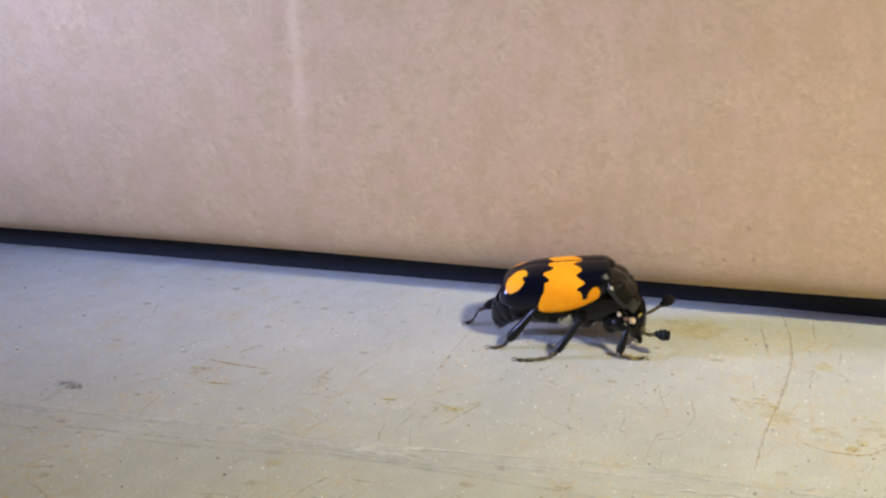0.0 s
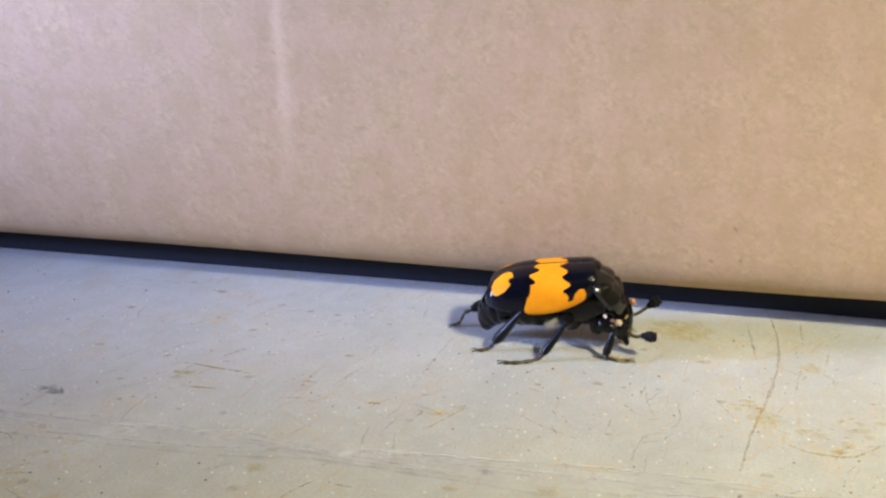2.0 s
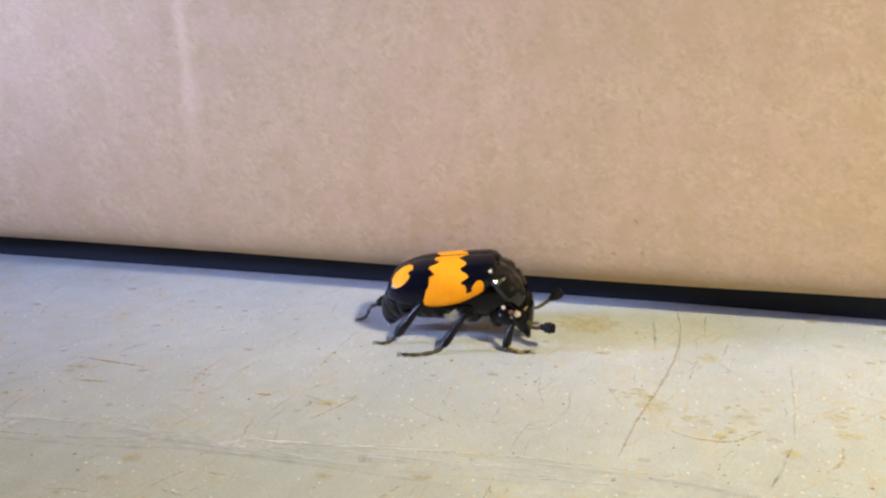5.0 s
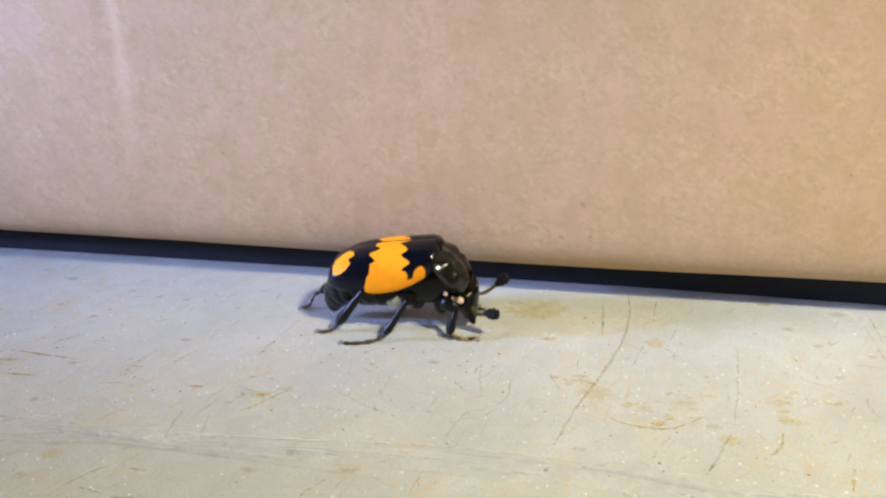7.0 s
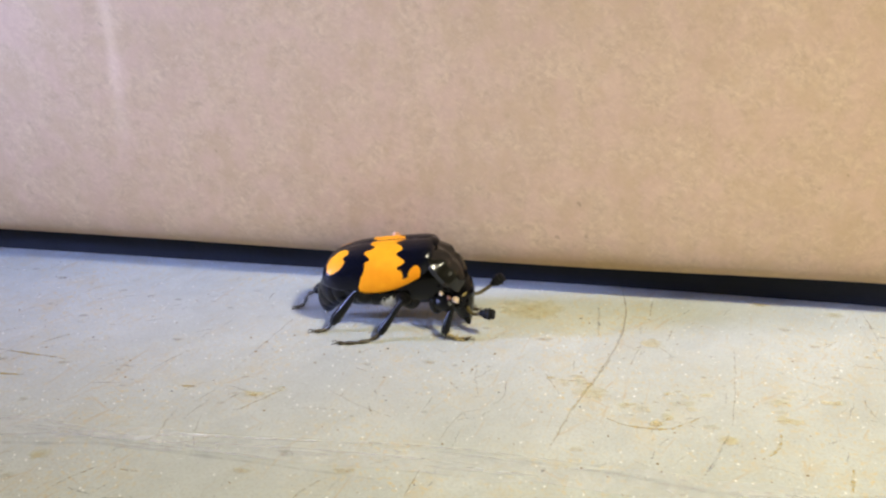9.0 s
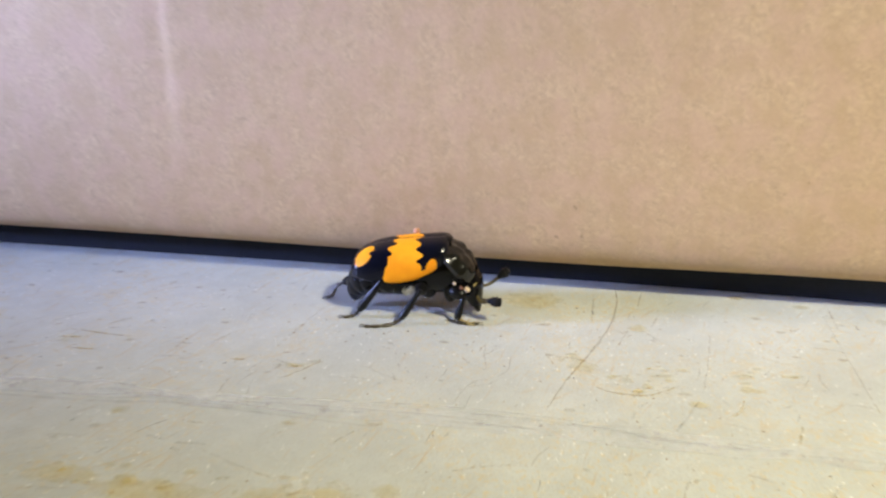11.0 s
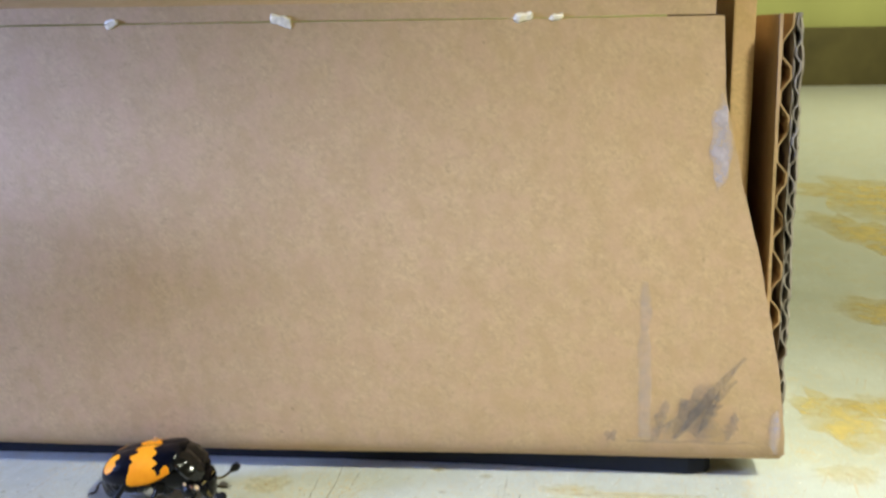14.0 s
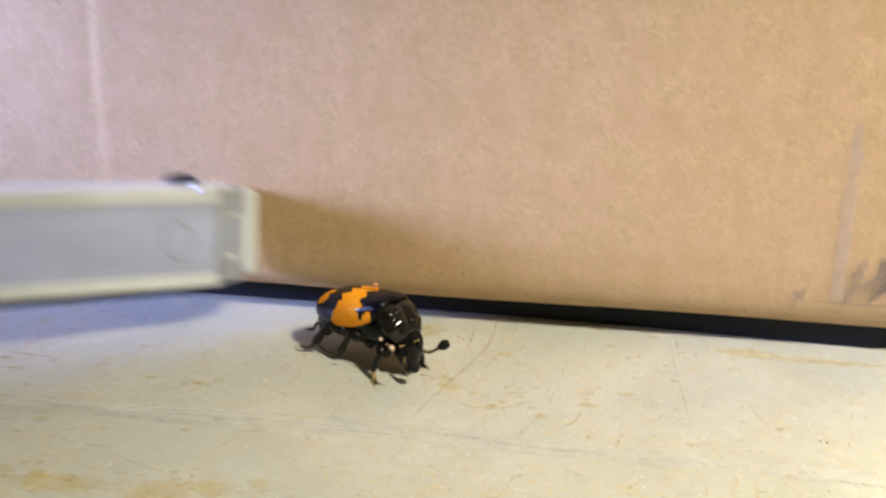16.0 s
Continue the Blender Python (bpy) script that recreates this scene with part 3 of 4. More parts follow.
LONG_RUST = (
    ((3.02, 0.63), (3.01, 0.0), (2.91, -0.68), (2.66, -1.5), (2.33, -2.33), (2.15, -2.87), (2.05, -3.18)),
    ((5.93, 0.25), (5.84, -1.2), (5.78, -2.15), (5.75, -2.74)), ((6.85, -0.13), (7.6, -0.32), (8.4, -0.28), (9.3, -0.24)),
    ((4.20, -0.88), (4.05, -1.7), (3.84, -2.57)), ((4.50, -1.30), (4.80, -1.55), (5.31, -1.80)),
    ((-1.43, -2.23), (-1.30, -1.5), (-1.18, -0.90)), ((-0.30, -2.51), (0.08, -2.75), (0.45, -2.92)), ((1.40, -2.63), (1.14, -2.78), (0.98, -3.31)),
)
SHORT_RUST = (
    ((3.40, 0.43), (3.29, -0.24)), ((3.13, -0.90), (2.91, -1.55)), ((3.58, -0.36), (3.38, -0.96)), ((1.99, -1.82), (2.14, -2.23)), ((2.91, -0.99), (3.14, -1.15)),
    ((3.29, -0.93), (3.51, -1.27)), ((1.45, -2.55), (1.56, -2.34), (1.56, -2.02)), ((0.96, -2.15), (1.09, -2.33)), ((2.83, -2.75), (3.02, -2.73)), ((6.08, 0.43), (5.99, -0.45)),
    ((-2.35, -2.37), (-2.12, -1.88)), ((-1.58, -3.27), (-1.46, -2.85)), ((-2.86, -2.75), (-2.50, -2.69)), ((0.88, -3.72), (0.80, -4.11)),
    ((-1.45, -4.56), (-1.02, -4.77), (-0.38, -5.0)), ((-2.9, -5.45), (-2.4, -5.4)), ((-5.9, -3.66), (-4.8, -3.76)),
)
OCHRE_SCRAPES = (
    ((2.61, -2.62), (2.78, -2.72), (3.03, -2.75), (3.26, -2.70), (3.60, -2.43)), ((-1.11, -3.05), (-0.78, -2.58)), ((4.29, -2.64), (4.20, -2.91), (4.0, -3.12)),
    ((4.80, -3.15), (4.68, -3.50)), ((-3.89, -1.96), (-3.69, -1.73)), ((-4.04, -2.72), (-3.65, -2.70)), ((-1.9, -2.66), (-1.7, -2.66)), ((-4.3, -2.2), (-3.4, -2.3)), ((-1.78, -4.12), (-1.61, -4.13)),
)
GREY_SCUFFS = (
    ((2.68, 0.19), (2.62, -0.78)), ((3.78, -2.72), (3.60, -3.12), (3.43, -3.44)), ((1.96, -3.61), (2.01, -3.55)), ((-1.29, -2.86), (-1.19, -2.69)), ((-5.68, -3.11), (-5.40, -3.02), (-5.30, -3.12)),
    ((-5.42, -3.08), (-5.6, -3.55)), ((-2.09, -4.43), (-1.87, -4.48)), ((-1.74, -4.52), (-1.42, -4.50)), ((7.2, -3.78), (7.5, -3.9), (7.9, -3.85)),
)
for lines, w, mat in ((LONG_RUST[:1], 0.034, RUST), (LONG_RUST[1:], 0.018, HAIRLINE), (SHORT_RUST, 0.020, HAIRLINE), (OCHRE_SCRAPES, 0.035, OCHRE_LINE), (GREY_SCUFFS, 0.032, GREY)):
    for pts in lines:
        floor_mark("scratch", stroke(pts, w, jitter=0.012), mat)
for cx, cy, rx, ry, mat in (
    (1.80, -0.16, 0.36, 0.24, OCHRE), (4.8, 0.48, 0.10, 0.06, OCHRE), (7.15, -0.1, 0.5, 0.14, OCHRE),
    (8.3, -0.25, 0.9, 0.10, OCHRE), (0.58, -4.96, 0.11, 0.10, OCHRE), (0.1, -5.15, 0.2, 0.14, OCHRE), (-0.5, -5.3, 0.35, 0.2, OCHRE),
    (-1.6, -5.3, 0.5, 0.16, OCHRE), (-2.6, -5.2, 0.3, 0.12, OCHRE), (-0.38, -3.66, 0.07, 0.06, GREY_SPOT), (-5.48, -3.05, 0.20, 0.09, GREY_SPOT), (-5.38, -3.12, 0.10, 0.06, GREY_SPOT), (-2.62, -4.0, 0.09, 0.07, OCHRE),
    (5.7, 0.28, 0.12, 0.08, OCHRE), (3.25, -0.9, 0.12, 0.10, OCHRE), (2.45, -2.1, 0.16, 0.14, OCHRE), (3.75, -2.85, 0.10, 0.07, OCHRE), (12.9, 2.6, 0.7, 1.1, OCHRE_WIDE), (14.2, 3.2, 0.8, 0.6, OCHRE_WIDE),
    (20, 18, 1.2, 3.5, OCHRE_WIDE), (24, 25, 3, 4.0, OCHRE_WIDE), (12.2, 0.6, 0.5, 0.3, OCHRE), (17, 9, 1.0, 1.6, OCHRE_WIDE),
):
    floor_mark("stain", blot(cx, cy, rx * 1.25, ry * 1.25, "z", 0.0032, 28, 0.3, rnd.random() - 0.5), mat)
# fine hairline scratches and rusty flecks worn into the paint
for i in range(90):
    x, y = -6.5 + 13.5 * rnd.random(), -5.2 + 5.4 * rnd.random()
    a = rnd.choice((0.9, 1.1, 1.7, -0.5, 0.2)) + 0.5 * (rnd.random() - 0.5)
    l = 0.12 + 0.55 * rnd.random() ** 2
    floor_mark("hairline", stroke(((x, y), (x + l * 0.5 * math.cos(a + 0.1), y + l * 0.5 * math.sin(a + 0.1)), (x + l * math.cos(a), y + l * math.sin(a))), 0.014 + 0.012 * rnd.random()), HAIRLINE)
for i in range(70):
    x, y = -6.5 + 13.5 * rnd.random(), -5.2 + 5.4 * rnd.random()
    a, l = 0.9 + 1.4 * (rnd.random() - 0.5), 0.08 + 0.25 * rnd.random()
    floor_mark("hairline", stroke(((x, y), (x + l * math.cos(a), y + l * math.sin(a))), 0.016), PALE_LINE)
for i in range(150):
    x, y = -6.5 + 13.5 * rnd.random(), -5.2 + 5.4 * rnd.random()
    r = 0.012 + 0.045 * rnd.random() ** 2
    floor_mark("fleck", blot(x, y, r * (1 + rnd.random()), r, "z", 0.0032, 12, 0.3, rnd.random()), FLECK)
for cx, cy, spread, n in ((2.95, -2.45, 0.35, 12), (3.5, -2.15, 0.3, 8), (4.7, -2.2, 0.5, 10), (-1.1, -2.6, 0.4, 8), (-4.0, -2.3, 0.8, 8), (0.1, -5.1, 0.6, 12), (-1.8, -5.25, 0.6, 12), (2.4, -1.9, 0.3, 6)):
    for i in range(n):
        a, d, r = 6.28 * rnd.random(), spread * rnd.random() ** 0.6, 0.02 + 0.06 * rnd.random() ** 2
        floor_mark("fleck", blot(cx + d * math.cos(a), cy + 0.7 * d * math.sin(a), r * (1 + rnd.random()), r, "z", 0.0032, 12, 0.4, rnd.random()), OCHRE)
# the worn ridge: a faint pale band, two bright scrapes and their dull blue-grey edges
floor_mark("pale_scrape", stroke([(-9, -3.50), (-4, -3.66), (0, -3.62), (4, -3.68), (8, -3.72)], 0.34, 0.0075, "z", 0.03, False), PALE_BAND, "pale worn band along the low ridge")
for pts, w in (([(-9, -3.46), (-5.5, -3.60), (-3.48, -3.53), (-3.1, -3.47), (-2.48, -3.56), (-1.88, -3.64), (-1.39, -3.70), (-0.45, -3.80)], 0.075),
               ([(-5.0, -3.86), (-3.28, -3.80), (-2.64, -3.69), (-1.9, -3.66), (-1.54, -3.55), (-0.9, -3.50), (0.98, -3.38), (2.5, -3.46)], 0.055), ([(-1.9, -3.69), (-0.9, -3.62), (0.3, -3.58), (1.4, -3.60)], 0.04)):
    floor_mark("pale_scrape", stroke(pts, w, 0.0076, "z", 0.012), WHITE)
for pts, w in (([(-6.0, -3.97), (-3.2, -3.92), (-2.11, -3.79), (-1.1, -3.84), (0.51, -3.94)], 0.05), ([(1.0, -3.46), (1.96, -3.50), (2.75, -3.56), (3.23, -3.66), (3.9, -3.70), (6.0, -3.76)], 0.06), ([(-3.0, -3.62), (-2.0, -3.72), (-1.1, -3.77)], 0.035)):
    floor_mark("dull_edge", stroke(pts, w, 0.0077, "z", 0.012), DULL)
for i in range(14):
    x = -8 + 12 * rnd.random()
    y = -3.62 + 0.14 * (rnd.random() - 0.5)
    floor_mark("pale_scrape", stroke(((x, y), (x + 0.4 + 0.8 * rnd.random(), y + 0.05 * (rnd.random() - 0.5))), 0.02 + 0.05 * rnd.random(), 0.0078), WHITE)


def crumbs(n, seed, colour_mat, name, label, size):
    """Dust and grit, strewn on the floor."""
    r = random.Random(seed)
    bm = bmesh.new()
    for _ in range(n):
        x, y = -9 + 19 * r.random(), -5.6 + 5.7 * r.random()
        s = size * (0.4 + r.random())
        vs = [bm.verts.new((x + s * dx * (0.6 + r.random() * 0.7), y + s * dy * (0.6 + r.random() * 0.7), 0.001 + s * dz)) for dx, dy, dz in ((-1, -1, 0), (1, -1, 0), (1, 1, 0), (-1, 1, 0), (0.2, 0.1, 0.9))]
        for a, b in ((0, 1), (1, 2), (2, 3), (3, 0)):
            bm.faces.new((vs[a], vs[b], vs[4]))
    return tagged(part(name, bm, colour_mat, smooth=False), label, "dust", kind="stuff")


crumbs(650, 1, plain("white_dust", (0.85, 0.84, 0.82), 0.5), "pale_dust", "fine pale dust specks strewn on the floor", 0.007)
crumbs(300, 2, plain("brown_grit", (0.22, 0.15, 0.06), 0.8), "brown_grit", "fine brown grit strewn on the floor", 0.010)
crumbs(60, 3, plain("dark_grit", (0.06, 0.06, 0.055), 0.8), "dark_grit", "dark specks of grit strewn on the floor", 0.011)


# ---- the beetle ----
beetle = tagged(empty("burying_beetle"), "black burying beetle with orange banded wing cases carrying mites", "beetle")


def wing_case(side):
    """One wing case, lofted from the seam to its lower edge."""
    stations = [(-0.82, 0.20, 0.67, 0.615), (-0.79, 0.29, 0.78, 0.605), (-0.71, 0.36, 0.88, 0.60), (-0.55, 0.415, 0.97, 0.59), (-0.35, 0.44, 1.035, 0.59), (-0.12, 0.445, 1.08, 0.60),
                (0.12, 0.435, 1.115, 0.66), (0.32, 0.41, 1.14, 0.76), (0.44, 0.38, 1.15, 0.84), (0.52, 0.34, 1.135, 0.90), (0.56, 0.29, 1.09, 0.94)]
    fine = bent([(s[0], s[1], s[2]) for s in stations], 4)
    edge = bent([(s[0], 0, s[3]) for s in stations], 4)
    rings = []
    for p, e in zip(fine, edge):
        x, w, top, low = p.x, p.y, p.z, e.z
        ring = []
        for k in range(19):
            a = math.pi / 2 * k / 18
            y = w * math.sin(a) ** 0.82
            z = low + (top - low) * max(0, math.cos(a)) ** 0.72
            if k == 0:
                z -= 0.012
            ring.append((x, side * (y + 0.002), z))
        ring.append((x, side * (w * 0.97), low - 0.04))
        ring.append((x, side * (w * 0.86), low - 0.055))
        rings.append(ring)
    bm = loft(rings, closed=False)
    inner = bmesh.ops.extrude_face_region(bm, geom=list(bm.faces))
    c = Vector((-0.1, 0, 0.7))
    for v in inner["geom"]:
        if isinstance(v, bmesh.types.BMVert):
            v.co += (c - v.co) * 0.035
            v.co.y = side * max(0.0015, side * v.co.y)
    return bm


for s in (-1, 1):
    part("wing_case", wing_case(s), ELYTRA, beetle, "glossy black wing case with orange band")

# the abdomen: overlapping rings that taper and bend down behind the wing cases
SPINE = ((0.34, 0.54, 0.34, 0.20), (0.10, 0.52, 0.375, 0.225), (-0.16, 0.50, 0.38, 0.235), (-0.42, 0.50, 0.37, 0.245), (-0.60, 0.50, 0.335, 0.245), (-0.72, 0.42, 0.275, 0.23), (-0.79, 0.31, 0.205, 0.18), (-0.82, 0.20, 0.135, 0.125), (-0.82, 0.10, 0.06, 0.06))


def abdomen_ring(u):
    c = [float(np.interp(u, [k / 8 for k in range(9)], [p[i] for p in SPINE])) for i in range(4)]
    lean = radians(float(np.interp(u, (0, 0.5, 0.75, 1), (0, 6, 48, 80))))
    return Vector((c[0], 0, c[1])), c[2], c[3], lean


for i in range(7):
    rings = []
    for k in range(7):
        mid, ry, rz, lean = abdomen_ring(min(1.0, (i + 1.14 * k / 6) / 7))
        g = 1 + 0.035 * math.sin(math.pi * min(1, k / 5)) - (0.06 if k == 6 else 0)
        rings.append([mid + Vector((-rz * g * math.sin(a) * math.sin(lean), ry * g * math.cos(a), rz * g * math.sin(a) * math.cos(lean))) for a in (2 * math.pi * q / 24 for q in range(24))])
    part("abdomen_segment", loft(rings), BLACK, beetle)
part("abdomen_tip", ball(-0.82, -0.04, 0.105, 0.028, 0.028, 0.04), PALE, beetle, "pale tip of the abdomen")
part("thorax", loft([[(x, w * math.cos(a), zc + h * math.sin(a)) for a in (2 * math.pi * q / 24 for q in range(24))] for x, w, h, zc in ((0.0, 0.32, 0.22, 0.56), (0.15, 0.37, 0.30, 0.60), (0.35, 0.37, 0.35, 0.66), (0.52, 0.34, 0.36, 0.68), (0.70, 0.29, 0.34, 0.66), (0.86, 0.22, 0.26, 0.58))]), BLACK, beetle)
for y in (-0.2, 0.2):
    part("coxa", ball(0.60, y * 0.95, 0.42, 0.11, 0.09, 0.19), LEGS, beetle)
    part("coxa", ball(0.28, y, 0.40, 0.12, 0.10, 0.12), BLACK, beetle)
    part("coxa", ball(-0.14, y, 0.42, 0.16, 0.12, 0.11), BLACK, beetle)
part("scutellum", ball(0.50, 0, 1.10, 0.10, 0.15, 0.045), BLACK, beetle)


def body_fur(seed, side):
    """A pale tuft of short hair between the middle and hind legs."""
    r = random.Random(seed)
    bm = ball(0.07, side * 0.31, 0.46, 0.13, 0.06, 0.10, u=12, v=8)
    for _ in range(190):
        p = Vector((-0.05 + 0.26 * r.random(), side * (0.32 + 0.05 * r.random()), 0.40 + 0.12 * r.random()))
        d = Vector((r.random() - 0.5, side * 0.35, -1.2 * r.random() - 0.2)).normalized()
        tube([p, p + d * 0.03, p + d * (0.04 + 0.035 * r.random())], [0.006, 0.005, 0.001], 4, bm)
    return bm


for s in (-1, 1):
    part("body_fur", body_fur(5 + s, s), PALE, beetle, "pale hairy patch under the body")


def shield():
    """Pronotum: a domed disc with a flattened rim and two low humps."""
    bm = bmesh.new()
    rings = []
    for j in range(19):
        r = j / 18
        ring = []
        for k in range(48):
            a = 2 * math.pi * k / 48
            cx, cy = math.cos(a), math.sin(a)
            n = 2.6
            s = (abs(cx) ** n + abs(cy) ** n) ** (-1 / n)
            x, y = 0.365 * r * s * cx, 0.41 * r * s * cy * (1 - 0.10 * cx)
            z = 0.165 * (1 - r ** 2.8) + 0.006 * math.exp(-((r - 0.93) / 0.05) ** 2)
            for hx, hy, hh, hr in ((-0.13, 0.13, 0.026, 0.09), (0.06, 0.15, 0.034, 0.10), (-0.10, 0.28, 0.034, 0.07), (0.10, 0.29, 0.036, 0.07), (0.24, 0.17, 0.036, 0.07)):
                z += hh * math.exp(-((x - hx) ** 2 + (abs(y) - hy) ** 2) / hr ** 2)
            z += 0.015 * noise.noise((x * 11, y * 11, 2.0)) * (1 - r ** 4)
            z -= 0.016 * math.exp(-((x + 0.03) / 0.03) ** 2) * (1 - r ** 4) + 0.012 * math.exp(-(y / 0.03) ** 2) * (1 - r ** 2)
            ring.append((x, y, z))
        rings.append(ring)
    rings[0] = [(p[0] + 0.002 * math.cos(i), p[1] + 0.002 * math.sin(i), p[2]) for i, p in enumerate(rings[0])]
    bm = loft(rings, caps=False)
    bm.faces.new([v for v in bm.verts][:48])
    low = bmesh.ops.extrude_face_region(bm, geom=list(bm.faces))
    for v in low["geom"]:
        if isinstance(v, bmesh.types.BMVert):
            v.co.z -= 0.06
            v.co.x *= 0.93
            v.co.y *= 0.93
    return bm


part("pronotum", leaning(shield(), pose(0.672, 0, 0.79, 0, 49, 0)), PRONOTUM, beetle, "black shield with low glossy humps")


def head_shape():
    rings = []
    for x, w, h in ((-0.10, 0.20, 0.13), (0.0, 0.25, 0.165), (0.10, 0.265, 0.17), (0.20, 0.235, 0.15), (0.30, 0.18, 0.12), (0.39, 0.14, 0.09), (0.43, 0.09, 0.05)):
        rings.append([(x, w * math.copysign(abs(math.cos(a)) ** 0.8, math.cos(a)), h * math.copysign(abs(math.sin(a)) ** 0.8, math.sin(a))) for a in (2 * math.pi * q / 24 for q in range(24))])
    return loft(rings)


head = part("head", leaning(head_shape(), pose(0.845, 0, 0.55, 0, 76, 0)), BLACK, beetle, "black head bent down to the floor")
for s in (-1, 1):
    part("eye", ball(0.89, s * 0.245, 0.42, 0.05, 0.035, 0.075), BLACK, head)
    part("mandible", tube(bent([(0.93, s * 0.07, 0.20), (0.98, s * 0.10, 0.12), (0.98, s * 0.03, 0.05)], 4), [0.045, 0.044, 0.042, 0.04, 0.036, 0.03, 0.024, 0.015, 0.006]), LEGS, head, "curved jaw")
part("collar_hair", tube(bent([(0.92, -0.27, 0.53), (0.985, -0.13, 0.565), (1.0, 0, 0.575), (0.985, 0.13, 0.565), (0.92, 0.27, 0.53)], 5), [0.010] * 21), GOLD, head, "golden hair fringe")


def antenna(points, tip, aim):
    pts = bent(points, 6)
    r = [0.020 + 0.006 * (i % 2) for i in range(len(pts))]
    ob = part("antenna", tube(pts, r, 8), FUNICLE, beetle)
    bm = bmesh.new()
    d = Vector(aim).normalized()
    for o, rr in ((0.0, 0.044), (0.040, 0.068), (0.084, 0.078), (0.126, 0.066)):
        c = Vector(tip) + d * o
        tube([c + d * q for q in (-0.034, -0.022, 0.0, 0.018, 0.030)], [rr * 0.5, rr * 0.85, rr, rr * 0.9, rr * 0.55], 12, bm)
    part("club", bm, CLUB, ob, "segmented black antenna club")
    return ob


antenna([(0.95, 0.15, 0.42), (1.03, 0.22, 0.35), (1.12, 0.25, 0.38), (1.24, 0.26, 0.48)], (1.25, 0.26, 0.49), (0.6, 0.1, 0.50))
antenna([(0.95, -0.16, 0.38), (1.01, -0.25, 0.31), (1.08, -0.28, 0.30), (1.14, -0.30, 0.33)], (1.16, -0.30, 0.33), (1, -0.1, 0.0))


def leg(hip, knee, ankle, toes, k=1.0):
    """Femur, tibia with spurs, and a jointed tarsus with claws."""
    hip, knee, ankle = Vector(hip), Vector(knee), Vector(ankle)
    top = part("leg", tube([hip.lerp(knee, u) for u in (0, 0.2, 0.5, 0.8, 1)], [0.065, 0.095 * k, 0.100 * k, 0.080 * k, 0.050], 12), LEGS, beetle)
    bm = tube([knee.lerp(ankle, u) for u in (0, 0.1, 0.5, 0.85, 1)], [0.034, 0.037, 0.043 * k, 0.054 * k, 0.044], 10)
    d = (ankle - knee).normalized()
    for e in (-1, 1):
        w = Vector((-d.y, d.x, 0)).normalized() * 0.05 * e
        tube([ankle + w * 0.5, ankle + w + d * 0.07], [0.012, 0.003], 6, bm)
    for u in (0.35, 0.5, 0.65, 0.8):
        p = knee.lerp(ankle, u)
        tube([p, p + Vector((-d.z, 0, d.x)).normalized() * 0.07 + d * 0.03], [0.008, 0.002], 5, bm)
    part("tibia", bm, LEGS, top)
    pts = bent([tuple(ankle)] + list(toes), 4)
    bm = bmesh.new()
    n = len(pts)
    tube(pts, [0.016 + 0.014 * (0.5 + 0.5 * math.cos(i * 2.2)) for i in range(n)], 8, bm)
    end, back = Vector(pts[-1]), (Vector(pts[-1]) - Vector(pts[-2])).normalized()
    for e in (-1, 1):
        w = Vector((-back.y, back.x, 0)) * e
        tube(bent([end, end + back * 0.04 + w * 0.035 + Vector((0, 0, 0.012)), end + back * 0.09 + w * 0.03 - Vector((0, 0, 0.006))], 3), [0.010, 0.009, 0.008, 0.007, 0.005, 0.004, 0.002], 6, bm)
    part("tarsus", bm, TARSUS, top, "brown jointed foot with claws")
    return top, hip


# hips, knees, ankles and toes on the two sides
LEG_LIST = [
    leg((0.20, -0.22, 0.44), (0.22, -0.45, 0.50), (-0.04, -0.54, 0.09), [(-0.14, -0.61, 0.03), (-0.34, -0.70, 0.02), (-0.50, -0.73, 0.02)], 1.05),
    leg((0.60, -0.22, 0.44), (0.80, -0.34, 0.40), (0.72, -0.40, 0.08), [(0.80, -0.41, 0.03), (0.92, -0.40, 0.02), (1.00, -0.39, 0.02)], 1.05),
    leg((-0.22, -0.20, 0.42), (-0.34, -0.42, 0.57), (-0.66, -0.40, 0.11), [(-0.72, -0.42, 0.04), (-0.80, -0.46, 0.02), (-0.86, -0.48, 0.02)], 1.3),
    leg((0.20, 0.22, 0.44), (0.26, 0.46, 0.50), (0.05, 0.58, 0.08), [(-0.10, 0.62, 0.03), (-0.28, 0.64, 0.02)], 1.05),
    leg((0.60, 0.22, 0.44), (0.80, 0.38, 0.40), (0.80, 0.44, 0.08), [(0.92, 0.46, 0.03), (1.05, 0.46, 0.02)], 1.05),
    leg((-0.20, 0.22, 0.44), (-0.58, 0.36, 0.50), (-1.05, 0.22, 0.24), [(-1.14, 0.20, 0.19), (-1.20, 0.18, 0.06), (-1.28, 0.16, 0.02)], 1.3),
]


def hair_tuft():
    """Short stiff hairs round the front foot."""
    r = random.Random(8)
    bm = bmesh.new()
    for _ in range(34):
        u = r.random()
        p = Vector((0.72 + 0.22 * u, -0.405 + 0.03 * (r.random() - 0.5), 0.075 - 0.05 * u))
        d = Vector((0.5 * r.random(), r.random() - 0.5, 0.5 * (r.random() - 0.6))).normalized()
        tube([p, p + d * 0.035, p + d * 0.06], [0.007, 0.006, 0.002], 5, bm)
    return bm


part("foot_hair", hair_tuft(), GOLD, LEG_LIST[1][0], "golden hair on the foot")


